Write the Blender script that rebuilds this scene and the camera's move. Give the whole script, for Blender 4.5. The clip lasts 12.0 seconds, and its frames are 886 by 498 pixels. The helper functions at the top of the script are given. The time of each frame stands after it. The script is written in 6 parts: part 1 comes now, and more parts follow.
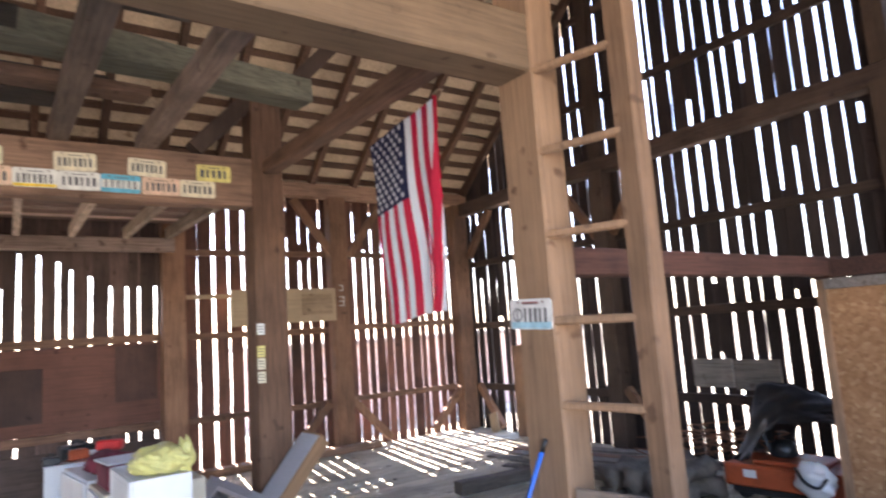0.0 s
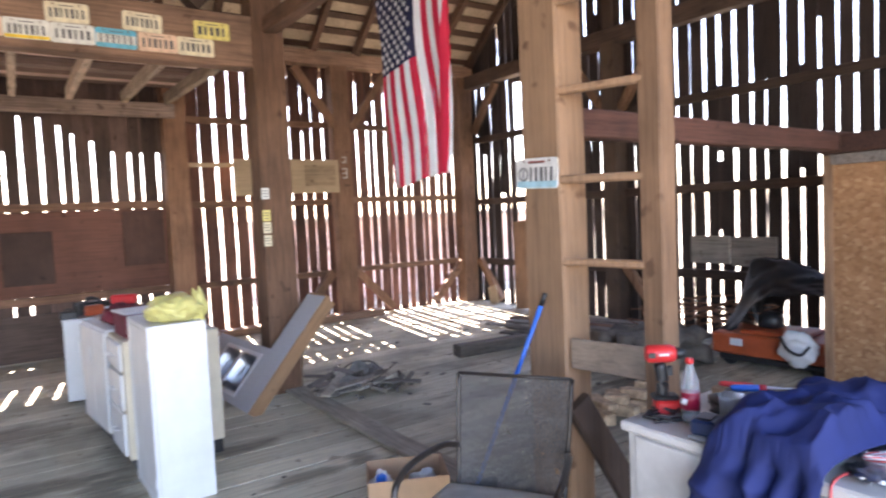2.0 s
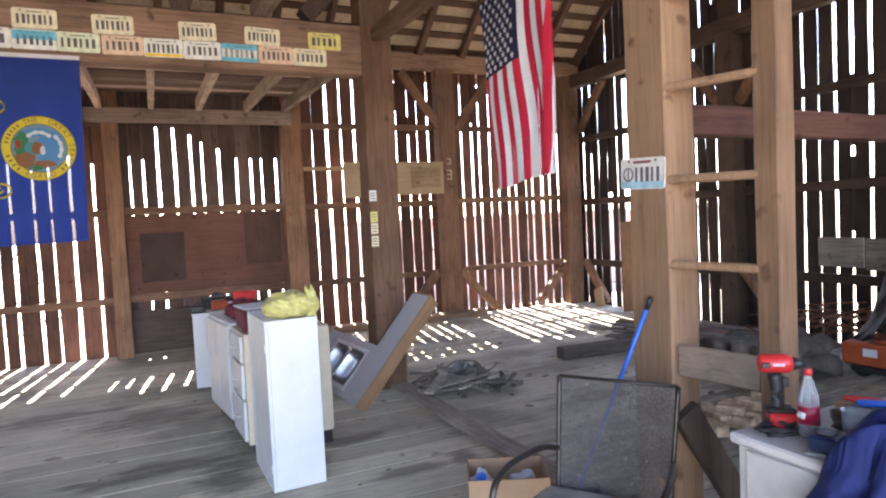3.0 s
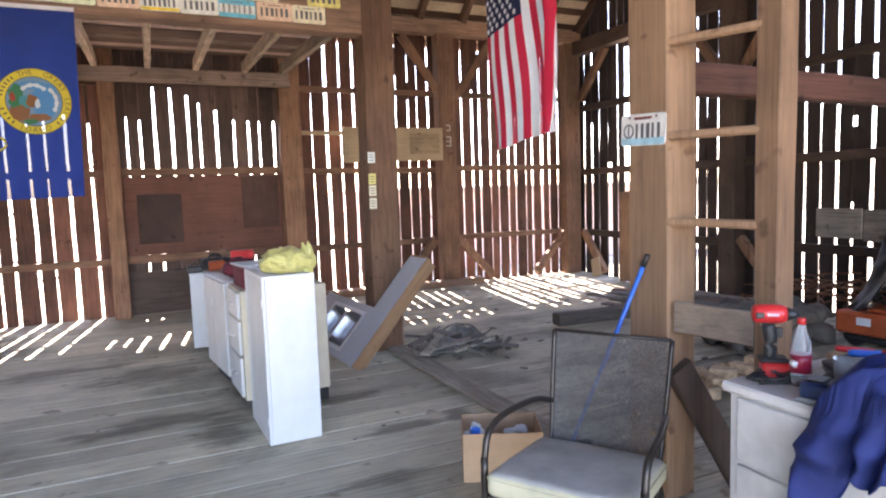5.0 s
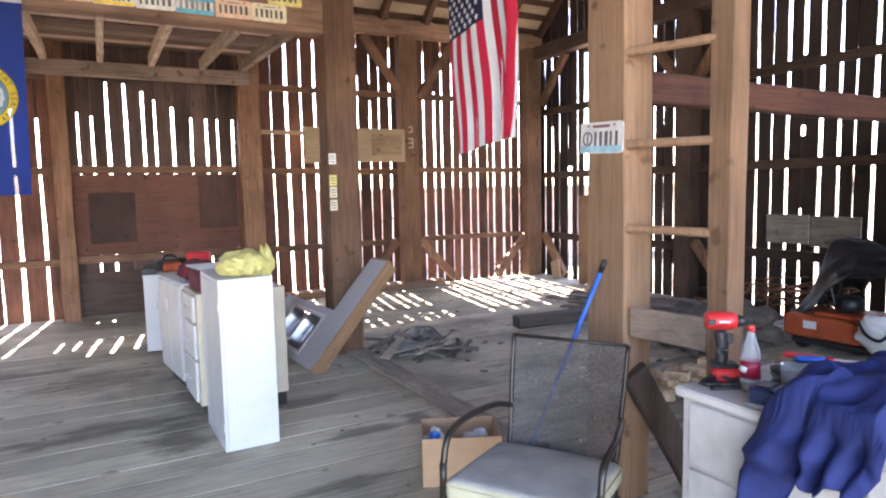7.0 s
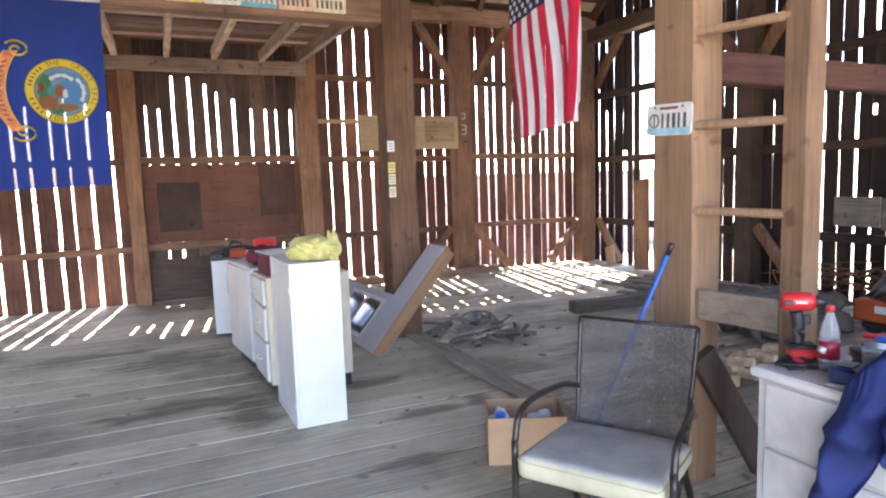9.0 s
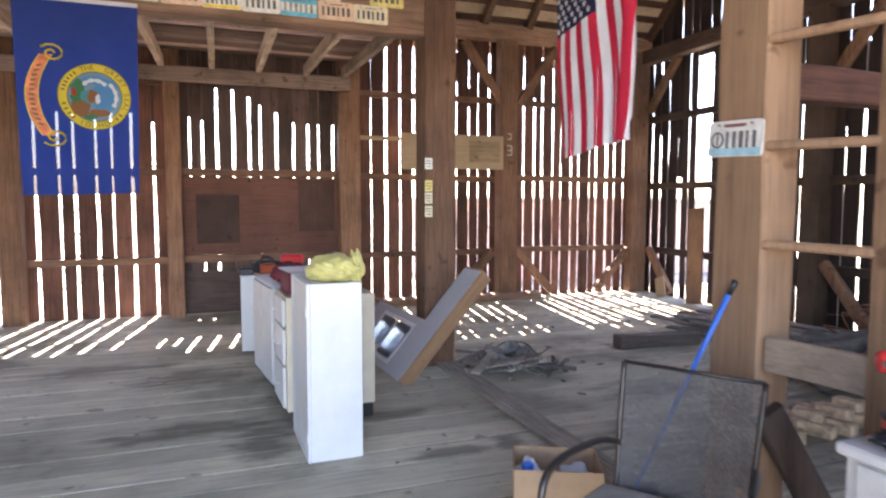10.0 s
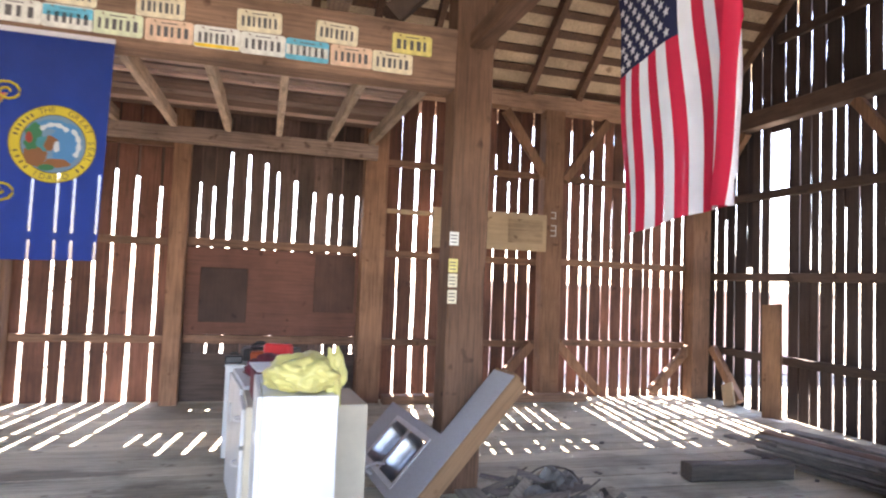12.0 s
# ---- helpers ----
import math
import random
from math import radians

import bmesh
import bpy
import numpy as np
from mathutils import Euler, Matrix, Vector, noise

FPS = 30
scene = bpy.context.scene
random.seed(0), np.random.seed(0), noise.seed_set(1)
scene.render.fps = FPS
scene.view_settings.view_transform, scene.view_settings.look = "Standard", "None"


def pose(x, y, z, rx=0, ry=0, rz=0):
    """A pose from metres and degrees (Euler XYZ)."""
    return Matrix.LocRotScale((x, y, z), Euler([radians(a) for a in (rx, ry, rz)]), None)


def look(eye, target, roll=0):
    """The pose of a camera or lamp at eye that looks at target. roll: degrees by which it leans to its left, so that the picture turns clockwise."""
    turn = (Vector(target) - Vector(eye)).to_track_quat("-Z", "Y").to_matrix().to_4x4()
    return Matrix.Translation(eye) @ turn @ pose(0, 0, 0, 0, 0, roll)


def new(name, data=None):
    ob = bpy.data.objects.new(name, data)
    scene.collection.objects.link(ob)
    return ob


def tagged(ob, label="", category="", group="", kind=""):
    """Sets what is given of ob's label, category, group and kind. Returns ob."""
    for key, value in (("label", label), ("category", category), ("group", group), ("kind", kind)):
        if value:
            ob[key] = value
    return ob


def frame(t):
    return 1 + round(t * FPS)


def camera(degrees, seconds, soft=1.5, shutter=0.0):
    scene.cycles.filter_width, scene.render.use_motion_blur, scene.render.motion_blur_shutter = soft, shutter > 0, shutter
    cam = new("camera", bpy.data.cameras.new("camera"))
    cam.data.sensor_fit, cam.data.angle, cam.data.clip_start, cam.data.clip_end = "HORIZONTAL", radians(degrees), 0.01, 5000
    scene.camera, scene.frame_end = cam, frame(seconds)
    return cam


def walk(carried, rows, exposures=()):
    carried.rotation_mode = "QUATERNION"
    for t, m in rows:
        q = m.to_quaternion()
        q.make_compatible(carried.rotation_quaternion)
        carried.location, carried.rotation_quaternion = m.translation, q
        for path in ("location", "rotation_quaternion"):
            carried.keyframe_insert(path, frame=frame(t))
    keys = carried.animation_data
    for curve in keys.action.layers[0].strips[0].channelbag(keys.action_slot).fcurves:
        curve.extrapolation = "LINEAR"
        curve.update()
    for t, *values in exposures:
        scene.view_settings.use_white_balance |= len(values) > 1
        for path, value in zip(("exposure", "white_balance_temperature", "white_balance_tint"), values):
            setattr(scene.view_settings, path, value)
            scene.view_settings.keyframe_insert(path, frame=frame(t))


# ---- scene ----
cam = camera(70.0, 12.0, soft=2.1, shutter=0.5)
PATH = [
    (0, (1.219, 1.654, 1.742), (2.357, 3.279, 1.995), -3.9),
    (0.5, (1.279, 1.682, 1.719), (2.556, 3.212, 1.898), -3.8),
    (1, (1.28, 1.711, 1.678), (2.583, 3.226, 1.747), -3.0),
    (1.5, (1.243, 1.705, 1.627), (2.514, 3.247, 1.551), -2.2),
    (2, (1.192, 1.665, 1.618), (2.316, 3.315, 1.502), -2.6),
    (2.5, (1.189, 1.63, 1.633), (2.105, 3.406, 1.538), -3.1),
    (3, (1.193, 1.631, 1.625), (2.031, 3.444, 1.525), -2.8),
    (5, (1.192, 1.632, 1.533), (2.03, 3.438, 1.348), -1.9),
    (5.5, (1.22, 1.626, 1.521), (2.137, 3.391, 1.307), -1.5),
    (6, (1.235, 1.624, 1.528), (2.201, 3.364, 1.325), -1.2),
    (6.5, (1.217, 1.635, 1.55), (2.171, 3.381, 1.357), -1.2),
    (8.3, (1.165, 1.629, 1.555), (2.081, 3.398, 1.379), -0.8),
    (8.5, (1.15, 1.629, 1.554), (2.036, 3.413, 1.373), -0.8),
    (9, (1.086, 1.616, 1.543), (1.895, 3.432, 1.321), -1.9),
    (9.5, (1.24, 1.716, 1.523), (2.039, 3.539, 1.326), -1.1),
    (10, (1.299, 1.891, 1.526), (1.977, 3.766, 1.374), 0.1),
    (10.5, (1.323, 2.21, 1.554), (1.98, 4.099, 1.558), -0.2),
    (11, (1.526, 2.381, 1.554), (2.172, 4.272, 1.647), 0.3),
    (11.5, (1.652, 2.536, 1.547), (2.159, 4.468, 1.638), 1.7),
    (12, (1.766, 2.866, 1.534), (2.316, 4.786, 1.639), 2.3),
]
walk(cam, [(t, look(eye, target, roll)) for t, eye, target, roll in PATH], exposures=[(0.0, 4.06, 6450, 24), (0.5, 4.14, 6500, 24), (1.0, 4.32, 6600, 24), (1.5, 4.18, 6700, 24), (2.0, 4.24, 6700, 24), (2.6, 4.08, 6700, 24), (5.5, 4.17, 6750, 24), (6.5, 4.28, 6750, 24), (9.5, 4.25, 6750, 24), (10.0, 4.08, 6750, 24), (10.8, 4.05, 6750, 24), (11.5, 4.1, 6750, 24), (12.0, 4.34, 6750, 24)])

# ---- world and light: a clear noon sky, the sun high behind the back wall ----
SUN_AZ, SUN_EL = radians(8.5), radians(51.4)
world = bpy.data.worlds.new("world")
scene.world = world
world.use_nodes = True
wn = world.node_tree.nodes
sky = wn.new("ShaderNodeTexSky")
sky.sky_type, sky.sun_disc = "NISHITA", False
sky.sun_elevation, sky.sun_rotation = SUN_EL, SUN_AZ
wn["Background"].inputs["Strength"].default_value = 0.13
world.node_tree.links.new(sky.outputs[0], wn["Background"].inputs["Color"])
sun = new("sun", bpy.data.lights.new("sun", "SUN"))
sun.data.energy, sun.data.angle, sun.data.color = 4.5, radians(0.5), (1.0, 0.95, 0.87)
toward = Vector((math.sin(SUN_AZ) * math.cos(SUN_EL), math.cos(SUN_AZ) * math.cos(SUN_EL), math.sin(SUN_EL)))
sun.matrix_world = look(toward * 40, (0, 0, 0))


# ---- materials ----
def material(name, rough=0.8, metal=0.0):
    m = bpy.data.materials.new(name)
    m.use_nodes = True
    b = m.node_tree.nodes["Principled BSDF"]
    b.inputs["Roughness"].default_value, b.inputs["Metallic"].default_value = rough, metal
    return m, m.node_tree.nodes, m.node_tree.links, b


def ramp(n, stops):
    r = n.new("ShaderNodeValToRGB")
    while len(r.color_ramp.elements) < len(stops):
        r.color_ramp.elements.new(0.5)
    for e, (p, c) in zip(r.color_ramp.elements, stops):
        e.position, e.color = p, (*c, 1)
    return r


def scaled(c, k):
    return tuple(min(1.0, v * k) for v in c)


def noise_node(n, l, vec, scale, detail=4.0, rough=0.6):
    t = n.new("ShaderNodeTexNoise")
    t.inputs["Scale"].default_value, t.inputs["Detail"].default_value, t.inputs["Roughness"].default_value = scale, detail, rough
    l.new(vec, t.inputs["Vector"])
    return t


def wood(name, colour, axis=2, rough=0.82, contrast=0.5, bump=0.35, vary=0.35, stain=0.45, local=False, blotch=1.7):
    """Sawn or weathered timber with its grain along one axis."""
    m, n, l, b = material(name, rough)
    co = n.new("ShaderNodeTexCoord") if local else n.new("ShaderNodeNewGeometry")
    vec = co.outputs["Object"] if local else co.outputs["Position"]
    info = n.new("ShaderNodeObjectInfo")
    add = n.new("ShaderNodeVectorMath")
    mul = n.new("ShaderNodeMath")
    mul.operation, mul.inputs[1].default_value = "MULTIPLY", 37.0
    l.new(info.outputs["Random"], mul.inputs[0])
    l.new(vec, add.inputs[0])
    l.new(mul.outputs[0], add.inputs[1])
    mp = n.new("ShaderNodeMapping")
    sc = [46.0, 46.0, 46.0]
    sc[axis] = 2.2
    mp.inputs["Scale"].default_value = sc
    l.new(add.outputs[0], mp.inputs["Vector"])
    grain = noise_node(n, l, mp.outputs[0], 1.0, 6.0, 0.65)
    big = noise_node(n, l, add.outputs[0] if blotch > 1 else vec, blotch, 5.0, 0.6)
    knots = noise_node(n, l, add.outputs[0], 7.5, 2.0, 0.5)
    r = ramp(n, [(0.28, scaled(colour, 1 - contrast)), (0.5, colour), (0.75, scaled(colour, 1 + contrast * 0.8))])
    l.new(grain.outputs["Fac"], r.inputs[0])
    r2 = ramp(n, [(0.3, (1 - stain,) * 3), (0.6, (1, 1, 1))] if blotch > 1 else [(0.36, (1 - stain,) * 3), (0.44, (1 - stain * 0.45,) * 3), (0.56, (1, 1, 1))])
    l.new(big.outputs["Fac"], r2.inputs[0])
    mx = n.new("ShaderNodeMix")
    mx.data_type, mx.blend_type, mx.inputs["Factor"].default_value = "RGBA", "MULTIPLY", 1.0
    l.new(r.outputs[0], mx.inputs["A"])
    l.new(r2.outputs[0], mx.inputs["B"])
    r3 = ramp(n, [(0.25, (0.4, 0.33, 0.3)), (0.33, (1, 1, 1))])
    l.new(knots.outputs["Fac"], r3.inputs[0])
    mk = n.new("ShaderNodeMix")
    mk.data_type, mk.blend_type, mk.inputs["Factor"].default_value = "RGBA", "MULTIPLY", 0.8
    l.new(mx.outputs["Result"], mk.inputs["A"])
    l.new(r3.outputs[0], mk.inputs["B"])
    hsv = n.new("ShaderNodeHueSaturation")
    mr = n.new("ShaderNodeMapRange")
    mr.inputs["To Min"].default_value, mr.inputs["To Max"].default_value = 1 - vary, 1 + vary
    l.new(info.outputs["Random"], mr.inputs["Value"])
    l.new(mr.outputs[0], hsv.inputs["Value"])
    l.new(mk.outputs["Result"], hsv.inputs["Color"])
    l.new(hsv.outputs[0], b.inputs["Base Color"])
    bp = n.new("ShaderNodeBump")
    bp.inputs["Strength"].default_value, bp.inputs["Distance"].default_value = bump, 0.01
    l.new(grain.outputs["Fac"], bp.inputs["Height"])
    l.new(bp.outputs[0], b.inputs["Normal"])
    return m


def paint(name, colour, rough=0.5, metal=0.0, mottle=0.12, scale=6.0, bump=0.05, fine=90.0, spec=0.5):
    """Paint, plastic, cloth or metal with slight mottling and relief."""
    m, n, l, b = material(name, rough, metal)
    co = n.new("ShaderNodeTexCoord")
    a = noise_node(n, l, co.outputs["Object"], scale, 5.0)
    f = noise_node(n, l, co.outputs["Object"], fine, 3.0)
    r = ramp(n, [(0.3, scaled(colour, 1 - mottle * 1.6)), (0.65, scaled(colour, 1 + mottle * 0.5))])
    l.new(a.outputs["Fac"], r.inputs[0])
    l.new(r.outputs[0], b.inputs["Base Color"])
    b.inputs["Specular IOR Level"].default_value = spec
    bp = n.new("ShaderNodeBump")
    bp.inputs["Strength"].default_value, bp.inputs["Distance"].default_value = bump, 0.004
    l.new(f.outputs["Fac"], bp.inputs["Height"])
    l.new(bp.outputs[0], b.inputs["Normal"])
    return m


SIDING = wood("siding_wood", (0.152, 0.064, 0.042), 2, vary=0.5, stain=0.55)
# same siding, greyed to put the haze round the slits into its colour
SIDING_HAZED = wood("hazed_siding_wood", (0.125, 0.078, 0.062), 2, vary=0.5, stain=0.5)
# siding darkened in colour for the backlit shade of the gable
SIDING_SHADED = wood("shaded_siding_wood", (0.036, 0.023, 0.02), 2, vary=0.5, stain=0.5)
RAIL_WOOD = wood("rail_board_wood", (0.26, 0.185, 0.13), 1, contrast=0.35, vary=0.1, stain=0.4)
LADDER_WOOD = wood("ladder_wood", (0.25, 0.14, 0.077), 2, contrast=0.35, vary=0.1, stain=0.35)
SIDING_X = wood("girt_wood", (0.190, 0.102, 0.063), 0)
# girt wood of the gable side, its backlit shade mixed into the base colour
GIRT_SHADED_Y = wood("shaded_girt_wood_y", (0.065, 0.04, 0.03), 1)
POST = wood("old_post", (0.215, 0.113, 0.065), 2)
POST_NEW = wood("sawn_post", (0.325, 0.19, 0.107), 2, contrast=0.3, vary=0.08, stain=0.25)
BEAM_X = wood("beam_x", (0.3, 0.18, 0.118), 0)
BEAM_NEW_X = wood("sawn_beam", (0.17, 0.108, 0.062), 0, contrast=0.3, vary=0.1, stain=0.3)
BEAM_Y = wood("beam_y", (0.18, 0.094, 0.057), 1)
HEADER = wood("grey_brown_header", (0.26, 0.19, 0.152), 0)
RED_BEAM = wood("red_brown_beam", (0.092, 0.038, 0.026), 0)
JOIST = wood("joist_wood", (0.5, 0.39, 0.295), 1)
LOFT = wood("loft_boards", (0.52, 0.385, 0.325), 0, vary=0.6)
FLOORWOOD = wood("floor_planks", (0.56, 0.505, 0.37), 0, rough=0.78, contrast=0.34, vary=0.22, stain=0.45, bump=0.3, blotch=0.9)
STAINS = ((1.19, 6.32, 0.62, 0.2), (1.13, 7.66, 0.6, 0.34), (2.62, 5.42, 0.3, 0.1), (3.02, 5.45, 0.14, 0.16), (1.55, 5.9, 0.22, 0.4),
          (2.4, 6.2, 0.4, 0.14), (0.3, 8.2, 0.7, 0.22), (4.6, 6.1, 0.5, 0.25), (5.0, 4.7, 1.9, 1.0), (6.6, 5.7, 1.6, 1.0), (4.2, 3.0, 1.0, 0.9), (2.2, 4.75, 0.3, 0.08))


def stain_floor(m):
    """Dark oil and damp stains soaked into the planks, ragged along the grain."""
    n, l = m.node_tree.nodes, m.node_tree.links
    geo = n.new("ShaderNodeNewGeometry")
    stretch = n.new("ShaderNodeMapping")
    stretch.inputs["Scale"].default_value = (2.2, 7.0, 1.0)
    l.new(geo.outputs["Position"], stretch.inputs["Vector"])
    rag = noise_node(n, l, stretch.outputs[0], 1.0, 5.0, 0.65)
    last = None
    for x, y, rx, ry in STAINS:
        sub, mul, ln, add, mr = n.new("ShaderNodeVectorMath"), n.new("ShaderNodeVectorMath"), n.new("ShaderNodeVectorMath"), n.new("ShaderNodeMath"), n.new("ShaderNodeMapRange")
        sub.operation, mul.operation, ln.operation, add.operation = "SUBTRACT", "MULTIPLY", "LENGTH", "MULTIPLY_ADD"
        sub.inputs[1].default_value, mul.inputs[1].default_value = (x, y, 0), (1 / rx, 1 / ry, 0)
        l.new(geo.outputs["Position"], sub.inputs[0])
        l.new(sub.outputs["Vector"], mul.inputs[0])
        l.new(mul.outputs["Vector"], ln.inputs[0])
        add.inputs[1].default_value = 2.6
        l.new(rag.outputs["Fac"], add.inputs[0])
        l.new(ln.outputs["Value"], add.inputs[2])
        mr.inputs["From Min"].default_value, mr.inputs["From Max"].default_value = 1.75, 2.35
        mr.inputs["To Min"].default_value, mr.inputs["To Max"].default_value = 1.0, 0.0
        l.new(add.outputs[0], mr.inputs["Value"])
        if last is None:
            last = mr.outputs[0]
        else:
            mx = n.new("ShaderNodeMath")
            mx.operation = "MAXIMUM"
            l.new(last, mx.inputs[0])
            l.new(mr.outputs[0], mx.inputs[1])
            last = mx.outputs[0]
    soak = n.new("ShaderNodeMix")
    soak.data_type, soak.blend_type = "RGBA", "MULTIPLY"
    soak.inputs["B"].default_value = (0.45, 0.44, 0.43, 1)
    base = n["Principled BSDF"].inputs["Base Color"]
    l.new(last, soak.inputs["Factor"])
    l.new(base.links[0].from_socket, soak.inputs["A"])
    l.new(soak.outputs["Result"], base)


stain_floor(FLOORWOOD)
POLE_Y = wood("pole_wood", (0.27, 0.185, 0.135), 1)
MOSSY = wood("mossy_pole", (0.19, 0.18, 0.125), 0)
SILL_Y = wood("sill_wood", (0.44, 0.38, 0.295), 1)
DARK_X = wood("dark_timber_wood", (0.085, 0.068, 0.055), 0)
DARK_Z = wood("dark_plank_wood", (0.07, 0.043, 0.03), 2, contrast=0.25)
GREY_Y = wood("grey_board_y", (0.27, 0.235, 0.2), 1)
GREY_X = wood("grey_board_x", (0.27, 0.235, 0.2), 0)
GREYWOOD = wood("grey_weathered_wood", (0.260, 0.219, 0.189), 0, local=True)
TANWOOD = wood("tan_plywood", (0.420, 0.307, 0.189), 0, contrast=0.2, vary=0.05, stain=0.2)
BROWNWOOD = wood("brown_plank", (0.200, 0.116, 0.077), 0, local=True)
PANEL = wood("brown_panel", (0.155, 0.065, 0.044), 0, contrast=0.25, vary=0.1, stain=0.4)
SHINGLE = wood("shingle_underside", (0.550, 0.428, 0.297), 1, contrast=0.3, vary=0.1, stain=0.4)
RAFTER = wood("rafter_wood", (0.130, 0.070, 0.045), 1)
PARTICLE = wood("particle_board", (0.31, 0.175, 0.09), 0, contrast=0.2, vary=0.02, stain=0.15, local=True)


def osb_material():
    m, n, l, b = material("strand_board", 0.75)
    co = n.new("ShaderNodeNewGeometry")
    mp = n.new("ShaderNodeMapping")
    mp.inputs["Scale"].default_value = (1, 17, 22)
    l.new(co.outputs["Position"], mp.inputs["Vector"])
    v = n.new("ShaderNodeTexVoronoi")
    v.inputs["Scale"].default_value = 1.6
    v.inputs["Randomness"].default_value = 1.0
    wob = noise_node(n, l, co.outputs["Position"], 9.0, 2.0)
    jig = n.new("ShaderNodeMix")
    jig.data_type, jig.blend_type, jig.inputs["Factor"].default_value = "RGBA", "ADD", 1.6
    l.new(mp.outputs[0], jig.inputs["A"])
    l.new(wob.outputs["Color"], jig.inputs["B"])
    l.new(jig.outputs["Result"], v.inputs["Vector"])
    sep = n.new("ShaderNodeSeparateColor")
    l.new(v.outputs["Color"], sep.inputs[0])
    r = ramp(n, [(0.0, (0.3, 0.145, 0.066)), (0.4, (0.37, 0.19, 0.086)), (0.75, (0.41, 0.22, 0.105)), (1.0, (0.5, 0.3, 0.16))])
    l.new(sep.outputs[0], r.inputs[0])
    big = noise_node(n, l, co.outputs["Position"], 2.2)
    r2 = ramp(n, [(0.3, (0.72, 0.68, 0.64)), (0.65, (1, 1, 1))])
    l.new(big.outputs["Fac"], r2.inputs[0])
    mx = n.new("ShaderNodeMix")
    mx.data_type, mx.blend_type, mx.inputs["Factor"].default_value = "RGBA", "MULTIPLY", 1.0
    l.new(r.outputs[0], mx.inputs["A"])
    l.new(r2.outputs[0], mx.inputs["B"])
    l.new(mx.outputs["Result"], b.inputs["Base Color"])
    bp = n.new("ShaderNodeBump")
    bp.inputs["Strength"].default_value, bp.inputs["Distance"].default_value = 0.3, 0.003
    l.new(sep.outputs[0], bp.inputs["Height"])
    l.new(bp.outputs[0], b.inputs["Normal"])
    return m


def mesh_cloth(name):
    """Woven sling fabric with see-through pores."""
    m, n, l, b = material(name, 0.6)
    b.inputs["Base Color"].default_value = (0.075, 0.07, 0.068, 1)
    co = n.new("ShaderNodeTexCoord")
    nz = noise_node(n, l, co.outputs["Object"], 9.0)
    speck = noise_node(n, l, co.outputs["Object"], 130.0, 2.0, 0.75)
    tint = n.new("ShaderNodeMath")
    tint.operation = "MULTIPLY_ADD"
    tint.inputs[1].default_value = 0.8
    l.new(speck.outputs["Fac"], tint.inputs[0])
    half = n.new("ShaderNodeMath")
    half.operation, half.inputs[1].default_value = "MULTIPLY", 0.3
    l.new(nz.outputs["Fac"], half.inputs[0])
    l.new(half.outputs[0], tint.inputs[2])
    r = ramp(n, [(0.38, (0.022, 0.02, 0.018)), (0.56, (0.06, 0.053, 0.048)), (0.7, (0.16, 0.148, 0.135))])
    l.new(tint.outputs[0], r.inputs[0])
    l.new(r.outputs[0], b.inputs["Base Color"])
    w1, w2 = n.new("ShaderNodeTexWave"), n.new("ShaderNodeTexWave")
    w1.bands_direction, w2.bands_direction = "X", "Z"
    for w in (w1, w2):
        w.inputs["Scale"].default_value = 90.0
        l.new(co.outputs["Object"], w.inputs["Vector"])
    mn = n.new("ShaderNodeMath")
    mn.operation = "MINIMUM"
    l.new(w1.outputs["Fac"], mn.inputs[0])
    l.new(w2.outputs["Fac"], mn.inputs[1])
    gt = n.new("ShaderNodeMath")
    gt.operation, gt.inputs[1].default_value = "LESS_THAN", 0.52
    l.new(mn.outputs[0], gt.inputs[0])
    worn = noise_node(n, l, co.outputs["Object"], 26.0, 3.0, 0.6)
    whole = n.new("ShaderNodeMath")
    whole.operation, whole.inputs[1].default_value = "LESS_THAN", 0.69
    l.new(worn.outputs["Fac"], whole.inputs[0])
    both = n.new("ShaderNodeMath")
    both.operation = "MULTIPLY"
    l.new(gt.outputs[0], both.inputs[0])
    l.new(whole.outputs[0], both.inputs[1])
    l.new(both.outputs[0], b.inputs["Alpha"])
    return m


def banner_cloth(name, colour, glow, clear):
    """Thin flag cloth: some light passes through it."""
    m = paint(name, colour, 0.8, mottle=0.08, spec=0.2)
    n, l = m.node_tree.nodes, m.node_tree.links
    b, out = n["Principled BSDF"], n["Material Output"]
    tr, tp, m1, m2 = n.new("ShaderNodeBsdfTranslucent"), n.new("ShaderNodeBsdfTransparent"), n.new("ShaderNodeMixShader"), n.new("ShaderNodeMixShader")
    tr.inputs[0].default_value = (*scaled(colour, 1.3), 1)
    m1.inputs[0].default_value, m2.inputs[0].default_value = glow, clear
    l.new(b.outputs[0], m1.inputs[1])
    l.new(tr.outputs[0], m1.inputs[2])
    l.new(m1.outputs[0], m2.inputs[1])
    l.new(tp.outputs[0], m2.inputs[2])
    l.new(m2.outputs[0], out.inputs["Surface"])
    return m


OSB = osb_material()
SLING = mesh_cloth("sling_mesh")
WHITE = paint("white_laminate", (0.64, 0.645, 0.65), 0.4, mottle=0.05)
WHITE_DESK = paint("white_desk_paint", (0.6, 0.57, 0.535), 0.5, mottle=0.16, scale=5)
CREAM = paint("cream_cabinet", (0.62, 0.55, 0.42), 0.5, mottle=0.08)
LAMINATE = paint("grey_laminate", (0.5, 0.51, 0.535), 0.45, mottle=0.12, scale=120)
BOWL = paint("brushed_bowl_steel", (0.4, 0.4, 0.42), 0.36, 0.95, mottle=0.2)
STEEL = paint("sink_steel", (0.78, 0.78, 0.8), 0.28, 0.6, mottle=0.1)
BLACK = paint("black_plastic", (0.02, 0.02, 0.021), 0.45, mottle=0.2)
